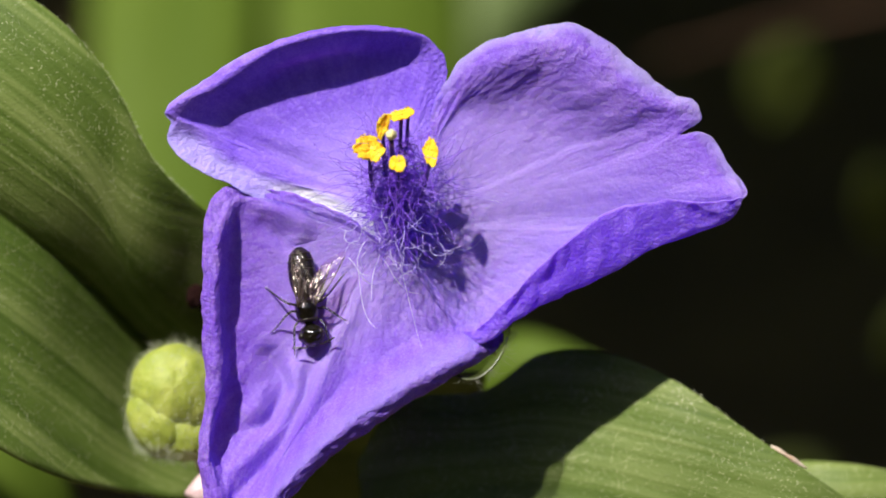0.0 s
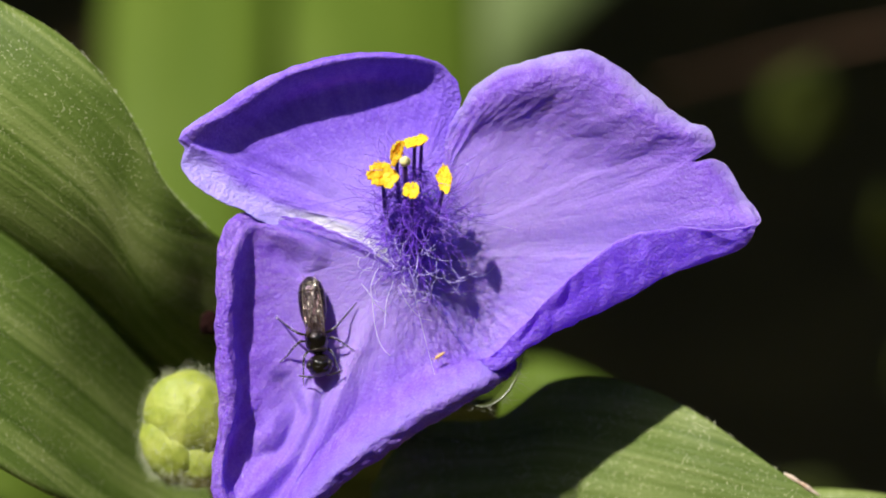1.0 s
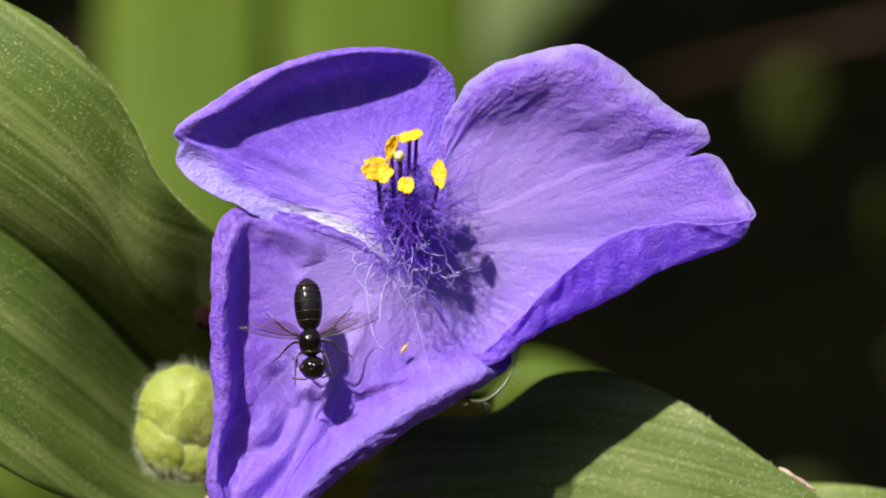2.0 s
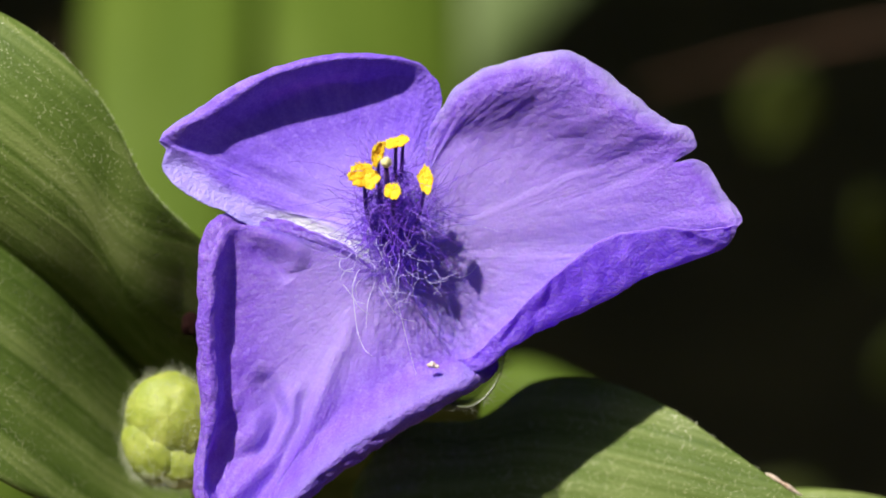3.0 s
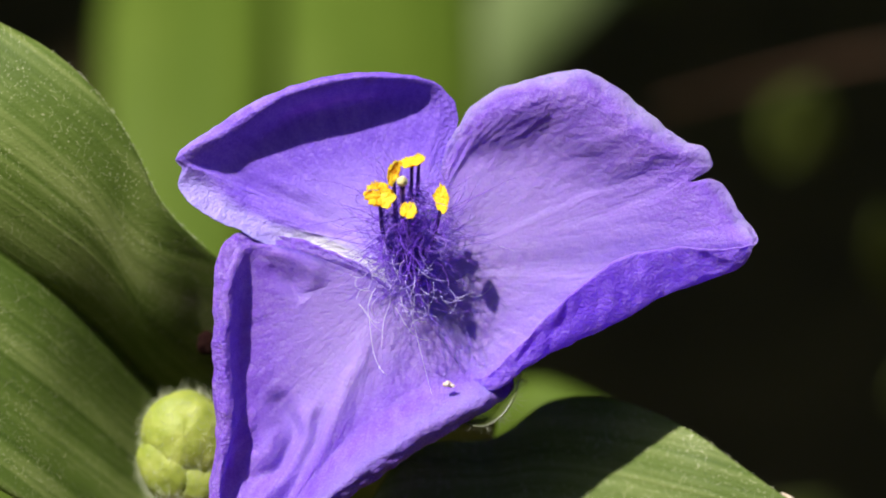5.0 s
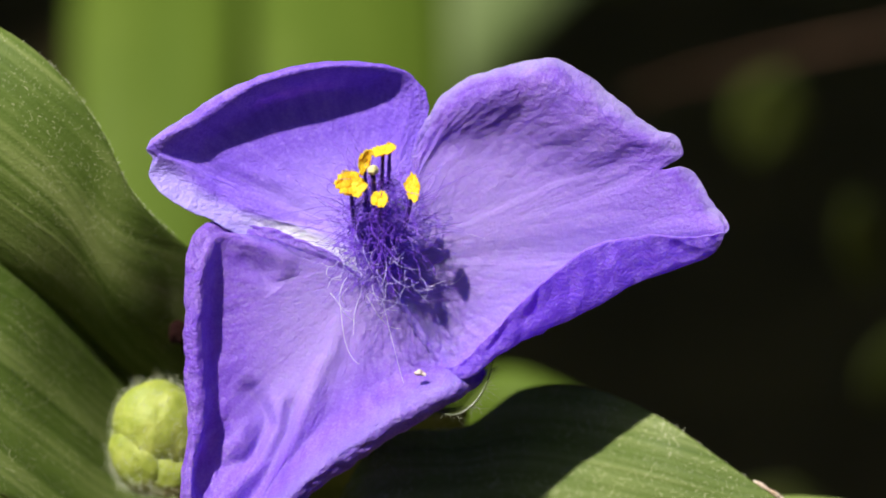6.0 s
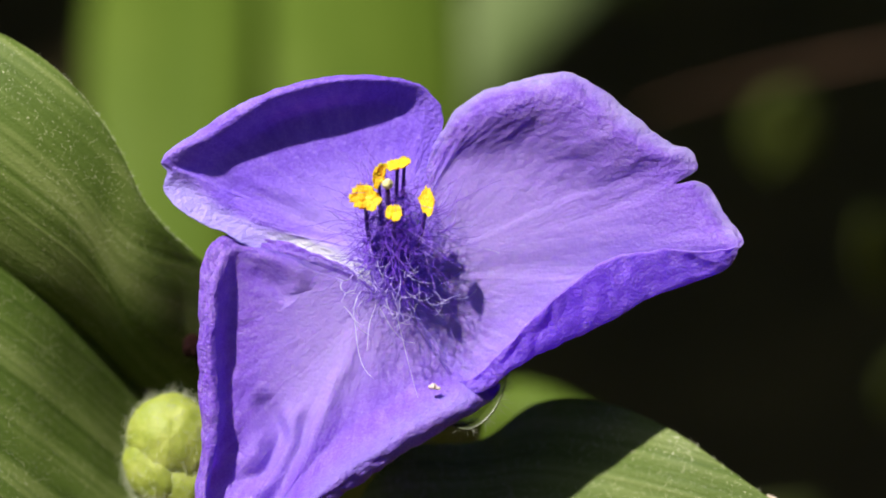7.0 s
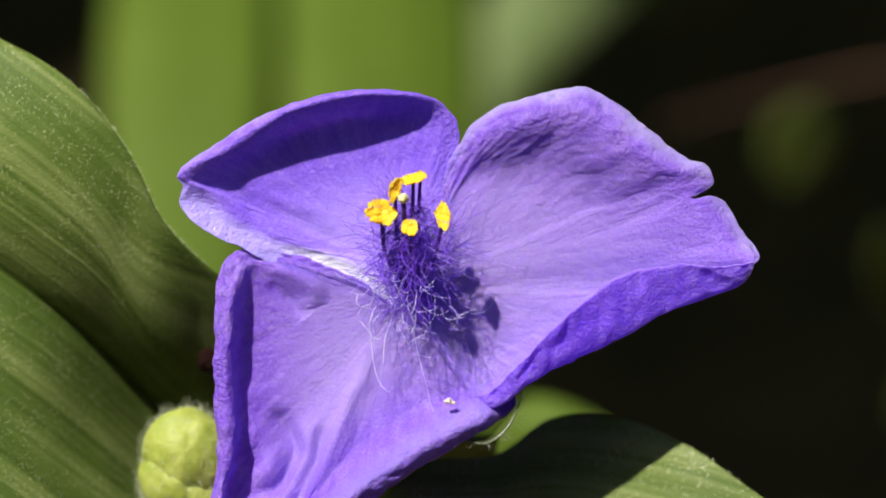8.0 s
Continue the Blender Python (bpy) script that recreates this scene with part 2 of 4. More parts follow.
def wing_material():
    n = Nodes("wing_film", 0.3)
    ob = n.coords("Object")
    n.colour(n.ramp(n.noise(ob, 1500.0, 3.0), (0.3, (0.05, 0.03, 0.025)), (0.7, (0.12, 0.08, 0.07))))
    crinkle = n.node("ShaderNodeBump", Height=n.noise(n.mapped(ob, (700, 2000, 1)), 1.0, 2.0), Distance=0.00035, Strength=0.8).outputs[0]
    shine = n.node("ShaderNodeBsdfAnisotropic", Roughness=0.22, Normal=crinkle)
    shine.inputs["Color"].default_value = (1.0, 0.90, 0.78, 1)
    film = n.node("ShaderNodeMixShader", Fac=0.27)
    n.link(n.bsdf.outputs[0], film.inputs[1])
    n.link(shine.outputs[0], film.inputs[2])
    clear = n.node("ShaderNodeBsdfTransparent")
    clear.inputs[0].default_value = (0.88, 0.80, 0.85, 1)
    both = n.node("ShaderNodeMixShader", Fac=0.90)
    n.link(film.outputs[0], both.inputs[1])
    n.link(clear.outputs[0], both.inputs[2])
    n.link(both.outputs[0], n.out.inputs[0])
    return n.mat


SHELL = plain_material("bee_shell", ((0.3, (0.005, 0.004, 0.003)), (0.6, (0.010, 0.008, 0.005)), (0.8, (0.03, 0.022, 0.012))), 900, 0.12, 0.00007)
SHELL.node_tree.nodes["Principled BSDF"].inputs["Specular IOR Level"].default_value = 0.55
BAND = plain_material("bee_band", ((0.3, (0.015, 0.010, 0.006)), (0.7, (0.04, 0.03, 0.018))), 2500, 0.35)
EYE_SHELL = plain_material("bee_eye", ((0.3, (0.010, 0.008, 0.008)), (0.7, (0.03, 0.024, 0.02))), 5000, 0.3)
LEG_SHELL = plain_material("bee_leg", ((0.3, (0.010, 0.008, 0.007)), (0.6, (0.03, 0.024, 0.02)), (0.75, (0.22, 0.18, 0.16))), 4500, 0.3)
WING = wing_material()
VEIN = plain_material("wing_vein", ((0.3, (0.03, 0.018, 0.012)), (0.7, (0.08, 0.05, 0.035))), 2500, 0.4)
THRIPS_SKIN = plain_material("thrips_skin", ((0.3, (0.55, 0.30, 0.08)), (0.7, (0.75, 0.50, 0.20))), 3500, 0.5)
CRUMB_SKIN = plain_material("crumb_skin", ((0.3, (0.72, 0.52, 0.45)), (0.7, (0.88, 0.78, 0.72))), 2500, 0.7, 0.0002)
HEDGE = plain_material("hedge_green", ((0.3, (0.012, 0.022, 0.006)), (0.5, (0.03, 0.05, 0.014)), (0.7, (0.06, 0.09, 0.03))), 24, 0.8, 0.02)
BARK = plain_material("shrub_bark", ((0.3, (0.06, 0.04, 0.025)), (0.7, (0.14, 0.10, 0.07))), 60, 0.9, 0.004)

# ---- mesh helpers (millimetres on the flower's face: x right, y up, z out towards the viewer) ----
MM = 0.001
BASES = {}


def thing(name, base, label, category, group="", kind=""):
    ob = new(name)
    ob.empty_display_size = 0.002
    ob.matrix_world = FACE @ Matrix.Translation(Vector(base) * MM)
    BASES[ob.name] = np.array(base, float)
    return tagged(ob, label, category, group, kind)


def mesh_of(name, verts, faces, uvs=None, smooth=True):
    me = bpy.data.meshes.new(name)
    me.from_pydata([tuple(v) for v in np.asarray(verts, float) * MM], [], faces)
    if uvs is not None:
        layer = me.uv_layers.new(name="UVMap")
        index = np.empty(len(me.loops), np.int32)
        me.loops.foreach_get("vertex_index", index)
        layer.data.foreach_set("uv", np.asarray(uvs, np.float32)[index].ravel())
    if smooth:
        me.polygons.foreach_set("use_smooth", np.ones(len(me.polygons), bool))
    me.update()
    return me


def part(name, geo, material, parent, label="", kind="", thick=0.0):
    """One mesh under a thing or a part; geo is (verts, faces[, uvs]) on the flower's face."""
    top = parent
    while top.parent:
        top = top.parent
    verts = np.asarray(geo[0], float) - BASES.get(top.name, 0.0)
    ob = new(name, mesh_of(name, verts, geo[1], geo[2] if len(geo) > 2 else None))
    ob.data.materials.append(material)
    ob.parent = parent
    if thick:
        m = ob.modifiers.new("thickness", "SOLIDIFY")
        m.thickness, m.offset = thick * MM, 0.0
    return tagged(ob, label, "", "", kind)


def curve(points, n, close=False):
    """n samples of a smooth curve through the points (any number of columns), spaced by distance in the first three."""
    p = np.asarray(points, float)
    d = np.linalg.norm(np.diff(p[:, :3], axis=0), axis=1) ** 0.6
    k = np.concatenate([[0], np.cumsum(np.maximum(d, 1e-6))])
    s = np.linspace(0, k[-1], n)
    m = np.gradient(p, k, axis=0)
    i = np.clip(np.searchsorted(k, s, side="right") - 1, 0, len(k) - 2)
    h = (k[i + 1] - k[i])[:, None]
    u = ((s - k[i])[:, None]) / h
    return ((2 * u**3 - 3 * u**2 + 1) * p[i] + (u**3 - 2 * u**2 + u) * h * m[i]
            + (-2 * u**3 + 3 * u**2) * p[i + 1] + (u**3 - u**2) * h * m[i + 1])


def sheet(grid, uv=None):
    """A grid of points (rows x columns x 3) as verts, faces, uvs."""
    r, c = grid.shape[:2]
    a = np.arange(r * c).reshape(r, c)
    faces = np.stack([a[:-1, :-1], a[:-1, 1:], a[1:, 1:], a[1:, :-1]], -1).reshape(-1, 4).tolist()
    if uv is None:
        v, u = np.meshgrid(np.linspace(0, 1, r), np.linspace(0, 1, c), indexing="ij")
        uv = np.stack([u, v], -1)
    return grid.reshape(-1, 3), faces, uv.reshape(-1, 2)


def grid_normals(g):
    n = np.cross(np.gradient(g, axis=1), np.gradient(g, axis=0))
    return n / np.maximum(np.linalg.norm(n, axis=-1, keepdims=True), 1e-9)


def wavy(shape_uv, scale_u, scale_v, seed):
    """Smooth noise over a grid of u, v."""
    out = np.empty(shape_uv.shape[:2])
    for i in range(out.shape[0]):
        for j in range(out.shape[1]):
            u, v = shape_uv[i, j]
            out[i, j] = noise.noise((u * scale_u, v * scale_v, seed))
    return out


def tube(points, radii, sides=6, n=0, cap=True):
    """A round rod along a smooth curve."""
    p = curve(np.column_stack([np.asarray(points, float), np.broadcast_to(radii, (len(points),))]), n or 3 * len(points))
    c, r = p[:, :3], p[:, 3]
    t = np.gradient(c, axis=0)
    t /= np.maximum(np.linalg.norm(t, axis=1, keepdims=True), 1e-9)
    a = np.cross(t, (0.31, 0.22, 0.92))
    a /= np.maximum(np.linalg.norm(a, axis=1, keepdims=True), 1e-9)
    b = np.cross(t, a)
    w = np.linspace(0, 2 * math.pi, sides, endpoint=False)
    v = c[:, None] + r[:, None, None] * (a[:, None] * np.cos(w)[None, :, None] + b[:, None] * np.sin(w)[None, :, None])
    k, faces = len(c), []
    for i in range(k - 1):
        for j in range(sides):
            q = (j + 1) % sides
            faces.append((i * sides + j, i * sides + q, (i + 1) * sides + q, (i + 1) * sides + j))
    if cap:
        faces += [tuple(range(sides))[::-1], tuple((k - 1) * sides + j for j in range(sides))]
    return v.reshape(-1, 3), faces


def joined(geos):
    verts, faces, at = [], [], 0
    for g in geos:
        verts.append(np.asarray(g[0], float))
        faces += [tuple(i + at for i in f) for f in g[1]]
        at += len(g[0])
    return np.concatenate(verts), faces


def blob(centre, radii, turn=None, rough=0.0, seed=0.0, rings=14, sides=20, power=1.0):
    """A rounded, uneven body."""
    verts, faces = [], []
    for i in range(rings + 1):
        th = math.pi * i / rings
        for j in range(sides):
            ph = 2 * math.pi * j / sides
            d = Vector((math.sin(th) ** power * math.cos(ph), math.sin(th) ** power * math.sin(ph), math.cos(th)))
            k = 1 + rough * noise.noise(d * 1.7 + Vector((seed, seed * 2, 3))) + 0.5 * rough * noise.noise(d * 4.1 + Vector((seed, 5, seed))) + 0.22 * rough * noise.noise(d * 9.0 + Vector((3, seed, 7)))
            v = Vector((d.x * radii[0] * k, d.y * radii[1] * k, d.z * radii[2] * k))
            if turn is not None:
                v = turn @ v
            verts.append((v.x + centre[0], v.y + centre[1], v.z + centre[2]))
    for i in range(rings):
        for j in range(sides):
            q = (j + 1) % sides
            faces.append((i * sides + j, (i + 1) * sides + j, (i + 1) * sides + q, i * sides + q))
    return np.array(verts), faces


# ---- ground ----
def soil_height(x, y):
    return 0.02 * noise.noise((x * 2.5, y * 2.5, 1))


def ground():
    n, far = 140, 60.0
    k = np.sign(np.linspace(-1, 1, n)) * np.abs(np.linspace(-1, 1, n)) ** 3.5 * far
    verts = [(x, y, soil_height(x, y)) for y in k for x in k]
    faces = [(i * n + j, i * n + j + 1, (i + 1) * n + j + 1, (i + 1) * n + j) for i in range(n - 1) for j in range(n - 1)]
    me = bpy.data.meshes.new("ground")
    me.from_pydata(verts, [], faces)
    me.polygons.foreach_set("use_smooth", np.ones(len(me.polygons), bool))
    me.materials.append(SOIL)
    return tagged(new("ground", me), "dark bare garden soil in deep shade", "ground", "", "structure")


ground()


# ---- the spiderwort flower ----
def off_line(g, line):
    """Distance on the face from every grid point to a smooth line, and how far along the line the foot lies."""
    c = curve([(x, y, 0) for x, y in line], 40)[:, :2]
    d = np.linalg.norm(g[..., None, :2] - c, axis=-1)
    i = d.argmin(-1)
    return np.take_along_axis(d, i[..., None], -1)[..., 0], i / 39.0


def petal_sheet(base, stations, seed, creases=(), wrinkles=(), folds=(), ns=340, nr=150, ruffle=0.11, crinkle=1.0):
    """A petal: radial lines run from the claw at base over a belly point and a fold to the rim.
    stations, round the petal: rim x, y, z, fold x, y, z, belly z, how far out the belly lies.
    wrinkles: from and to round the petal, height.
    folds: a line across the face, width, height (a ridge, or a valley below zero).
    creases: place round the petal, width, height, from and to along the radius, drift."""
    st = curve(stations, ns)
    rim, fold, belly, out = st[:, 0:3], st[:, 3:6], st[:, 6], st[:, 7:8]
    base = np.asarray(base, float)
    claw = base + 0.03 * (fold - base) * np.array((1, 1, 0.2))
    mid = base + out * (fold - base)
    mid[:, 2] = belly
    lines = np.stack([claw, mid, fold, rim])
    k = np.array([0.0, 0.55, 0.86, 1.0])
    m = np.empty_like(lines)
    for j in range(4):
        a, b = max(j - 1, 0), min(j + 1, 3)
        m[j] = (lines[b] - lines[a]) / (k[b] - k[a])
    m[1] = 0.5 * m[1] + 0.5 * (lines[1] - lines[0]) / k[1]
    r = np.linspace(0, 1, nr)
    i = np.clip(np.searchsorted(k, r, side="right") - 1, 0, 2)
    h = (k[i + 1] - k[i])[:, None, None]
    u = ((r - k[i]) / (k[i + 1] - k[i]))[:, None, None]
    g = ((2 * u**3 - 3 * u**2 + 1) * lines[i] + (u**3 - 2 * u**2 + u) * h * m[i]
         + (-2 * u**3 + 3 * u**2) * lines[i + 1] + (u**3 - u**2) * h * m[i + 1])
    v, s = np.meshgrid(r, np.linspace(0, 1, ns), indexing="ij")
    uv = np.stack([s, v], -1)
    n = grid_normals(g)
    n *= np.sign(n[nr // 3, ns // 2, 2])
    lift = ruffle * (1.0 * wavy(uv, 14, 2.0, seed) * v + 0.55 * wavy(uv, 34, 6, seed + 7) * (0.25 + v) + 0.30 * wavy(uv, 80, 26, seed + 3) * v)
    room = np.linalg.norm(np.gradient(g, axis=1), axis=-1)
    room = np.clip(room / 0.14, 0.15, 1.2)
    lift *= room
    crepe = np.clip((v - 0.74) / 0.2, 0, 1) * room
    lift += crinkle * crepe * (0.10 * wavy(uv, 50, 14, seed + 11) + 0.08 * wavy(uv, 110, 30, seed + 17))
    warp = 0.03 * wavy(uv, 5, 4, seed + 21) + 0.008 * wavy(uv, 30, 18, seed + 23)
    for s0, width, height, r0, r1, drift in creases:
        q = (s - s0 - drift * (v - r0) + warp) / width
        lift += height * np.exp(-q * q) * np.sin(np.clip((v - r0) / (r1 - r0), 0, 1) * math.pi) ** 1.5
    for s0, s1, height in wrinkles:
        zone = np.sin(np.clip((s - s0) / (s1 - s0), 0, 1) * math.pi) * np.sin(np.clip((v - 0.35) / 0.6, 0, 1) * math.pi)
        bent = np.stack([s + 1.4 * warp, v], -1)
        lift += height * zone * (0.9 * wavy(bent, 64, 6, seed + 31) + 0.6 * wavy(g[..., :2], 0.9, 1.1, seed + 35) + 0.4 * wavy(g[..., :2], 3.0, 2.4, seed + 37))
    bent = g + 0.35 * np.stack([wavy(g[..., :2], 0.5, 0.5, seed + 51), wavy(g[..., :2], 0.5, 0.5, seed + 53), 0 * v], -1)
    for line, width, height in folds:
        d, f = off_line(bent, line)
        lift += height * np.exp(-(d / width) ** 2) * np.sin(np.clip(0.12 + 0.88 * f, 0, 1) * math.pi) ** 0.6 * np.clip((1.02 - v) / 0.1, 0.25, 1)
    outward = g[-1] - g[-8]
    outward /= np.maximum(np.linalg.norm(outward, axis=-1, keepdims=True), 1e-6)
    frill = np.clip((v - 0.86) / 0.14, 0, 1) * np.minimum(room, 1) * (0.13 * wavy(uv, 38, 0, seed + 41) + 0.08 * wavy(uv, 85, 0, seed + 43))
    return sheet(g + n * lift[..., None] + outward[None] * frill[..., None], uv)


flower = thing("spiderwort_flower", (-2.82, 1.55, -1), "open violet-blue spiderwort flower with three crinkled petals", "flower")

upper_petal_lobe = [
    (*(-3.89, 0.30, -0.6), *(-4.02, 0.97, -0.45), -0.35, 0.6),
    (*(-5.77, 0.97, -0.40), *(-5.43, 1.84, -0.2), -0.1, 0.6),
    (*(-9.19, 2.31, -0.05), *(-8.84, 3.38, 0.0), 0.1, 0.6),
    (*(-12.68, 3.82, 1.2), *(-11.89, 4.61, 0.6), 0.2, 0.6),
    (*(-15.00, 4.98, 1.6), *(-13.95, 5.77, 1.0), 0.35, 0.62),
    (*(-16.26, 6.54, 1.6), *(-15.20, 6.80, 1.3), 0.5, 0.68),
    (*(-16.05, 7.50, 1.75), *(-15.35, 7.52, 1.75), 0.55, 0.74),
]
upper_petal_hood = [
    (*(-16.38, 8.04, 1.9), *(-15.95, 7.91, 2.0), 0.6, 0.76),
    (*(-13.40, 10.38, 2.3), *(-12.84, 9.90, 2.65), 0.7, 0.80),
    (*(-9.95, 12.16, 2.75), *(-9.74, 11.74, 3.1), 0.6, 0.80),
    (*(-5.94, 13.02, 2.5), *(-5.83, 12.72, 3.0), 0.5, 0.80),
    (*(-2.29, 12.90, 1.7), *(-2.29, 12.68, 2.0), 0.4, 0.80),
    (*(-0.85, 12.45, 0.8), *(-0.95, 12.20, 0.9), 0.4, 0.78),
    (*(0.20, 10.98, 0.35), *(-0.25, 10.78, 0.4), 0.3, 0.7),
    (*(-0.10, 8.79, 0.2), *(-0.54, 8.72, 0.25), 0.15, 0.6),
    (*(-1.31, 5.06, 0), *(-1.64, 5.05, 0.05), 0.0, 0.6),
]
right_petal_edge = [
    (*(-1.40, 4.71, 0.12), *(-1.14, 4.55, 0.15), 0.1, 0.6),
    (*(-0.32, 8.95, 0.40), *(0.30, 8.30, 0.55), 0.3, 0.64),
    (*(1.40, 11.38, 0.9), *(1.93, 10.42, 1.6), 0.5, 0.66),
    (*(4.69, 12.83, 2.1), *(4.85, 11.58, 2.6), 0.9, 0.68),
    (*(7.78, 13.23, 2.1), *(7.50, 11.64, 2.75), 0.9, 0.68),
    (*(10.77, 11.40, 2.1), *(9.87, 10.14, 3.1), 0.9, 0.70),
    (*(13.50, 9.18, 2.1), *(11.96, 8.32, 3), 0.9, 0.70),
    (*(14.82, 8.67, 2.2), *(12.81, 7.73, 2.6), 1.0, 0.70),
    (*(15.19, 7.68, 2.2), *(13.15, 7.14, 2.5), 1.0, 0.70),
    (*(13.95, 6.74, 2.3), *(13.48, 6.61, 2.5), 1.0, 0.70),
    (*(15.49, 6.82, 2.1), *(13.97, 5.94, 2.6), 1.0, 0.68),
    (*(16.98, 4.75, 2.3), *(15.44, 4.41, 3), 0.95, 0.64),
]
right_petal_lip = [
    (*(17.83, 3.18, 3.6), *(16.73, 2.94, 3.7), 0.85, 0.64),
    (*(16.71, 2.81, 4.1), *(16.94, 1.95, 3.3), 0.78, 0.65),
    (*(12.57, 2.77, 4.4), *(12.62, 0.13, 2.95), 0.65, 0.66),
    (*(9.77, 2.21, 4.2), *(9.82, -1.36, 2.5), 0.45, 0.66),
    (*(6.80, 0.03, 3.9), *(6.67, -2.89, 2.25), 0.25, 0.66),
    (*(4.17, -2.62, 3.1), *(4.02, -4.38, 2.05), 0.1, 0.66),
    (*(1.93, -4.69, 1.7), *(2.26, -5.49, 1.5), 0.0, 0.66),
    (*(0.93, -4.83, 0.8), *(1.20, -5.04, 0.9), 0.0, 0.64),
    (*(0.03, -3.64, 0.25), *(0.20, -3.81, 0.3), -0.05, 0.62),
    (*(-1.30, -1.64, 0.0), *(-1.30, -1.64, 0.05), -0.1, 0.6),
]
lower_petal_top = [
    (*(-4.95, 1.55, -0.02), *(-4.85, 1.30, -0.02), -0.1, 0.6),
    (*(-6.95, 2.55, 0.10), *(-6.80, 2.15, 0.12), -0.05, 0.62),
    (*(-8.44, 3.15, 0.15), *(-8.30, 2.51, 0.25), -0.08, 0.66),
    (*(-9.84, 3.51, 0.2), *(-9.63, 2.84, 0.25), 0.05, 0.70),
    (*(-11.50, 3.61, 0.4), *(-11.10, 2.91, 0.45), 0.2, 0.74),
    (*(-12.98, 3.64, 1), *(-12.21, 3.04, 1.1), 0.5, 0.82),
]
lower_petal_side = [
    (*(-13.91, 2.36, 2.3), *(-12.95, 1.50, 2.5), 0.6, 0.85),
    (*(-14.10, -0.30, 2.6), *(-13.20, -0.63, 2.9), 0.6, 0.86),
    (*(-14.17, -3.96, 2.6), *(-13.35, -3.96, 2.9), 0.6, 0.86),
    (*(-13.93, -8.28, 2.6), *(-13.25, -7.95, 2.9), 0.75, 0.88),
    (*(-14.39, -11.93, 2.6), *(-13.70, -11.59, 3.0), 1.0, 0.88),
    (*(-14.01, -14.58, 2.5), *(-13.30, -14.22, 3.1), 1.4, 0.86),
    (*(-13.23, -16.72, 2.8), *(-12.78, -16.03, 3.2), 1.6, 0.81),
]
lower_petal_lip = [
    (*(-11.24, -16.87, 3.0), *(-11.32, -16.3, 3.9), 1.7, 0.77),
    (*(-9.07, -14.59, 3.1), *(-9.50, -14.05, 3.8), 1.4, 0.73),
    (*(-6.43, -12.09, 2.75), *(-7.0, -11.4, 3.5), 1.0, 0.71),
    (*(-3.72, -10.25, 2.3), *(-4.2, -9.35, 3.1), 0.7, 0.70),
    (*(-0.73, -8.21, 1.85), *(-1.1, -7.4, 2.5), 0.3, 0.70),
    (*(2.73, -6.30, 1.0), *(1.90, -5.79, 1.7), 0.1, 0.68),
    (*(3.64, -5.24, 0.5), *(1.71, -4.48, 0.2), -0.2, 0.6),
    (*(0.37, -2.15, -0.25), *(0.03, -2.15, -0.25), -0.35, 0.6),
]
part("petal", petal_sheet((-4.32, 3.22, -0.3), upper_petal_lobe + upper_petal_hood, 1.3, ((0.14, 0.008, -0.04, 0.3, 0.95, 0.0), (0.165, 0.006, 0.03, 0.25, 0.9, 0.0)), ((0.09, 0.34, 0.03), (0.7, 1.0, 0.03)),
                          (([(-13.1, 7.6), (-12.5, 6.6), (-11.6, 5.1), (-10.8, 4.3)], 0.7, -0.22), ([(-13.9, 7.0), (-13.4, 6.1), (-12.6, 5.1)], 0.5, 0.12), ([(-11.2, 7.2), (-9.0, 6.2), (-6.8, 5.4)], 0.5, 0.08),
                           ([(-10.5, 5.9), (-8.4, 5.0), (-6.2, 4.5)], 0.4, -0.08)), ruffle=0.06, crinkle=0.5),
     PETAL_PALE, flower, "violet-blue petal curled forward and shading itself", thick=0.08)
part("petal", petal_sheet((-2.31, 1.54, -0.2), right_petal_edge + right_petal_lip, 4.1,
                          ((0.29, 0.016, 0.10, 0.5, 1.0, 0.0),), ((0.03, 0.34, 0.042), (0.22, 0.50, 0.06)),
                          (([(0.0, 9.7), (1.6, 11.0), (3.8, 11.8), (5.6, 11.8)], 2.0, 0.36), ([(-0.2, 8.6), (2.0, 8.0), (4.2, 8.0)], 1.6, -0.26),
                           ([(6.5, 12.6), (6.9, 10.6), (7.5, 8.2)], 1.9, 0.26), ([(9.6, 11.2), (10.8, 9.4), (11.9, 7.6), (12.8, 6.2)], 1.5, -0.38), ([(11.6, 10.2), (12.8, 8.8), (14.0, 7.9)], 0.8, 0.22))),
     PETAL, flower, "broad violet-blue petal with a notch and rolled lower edge", thick=0.08)
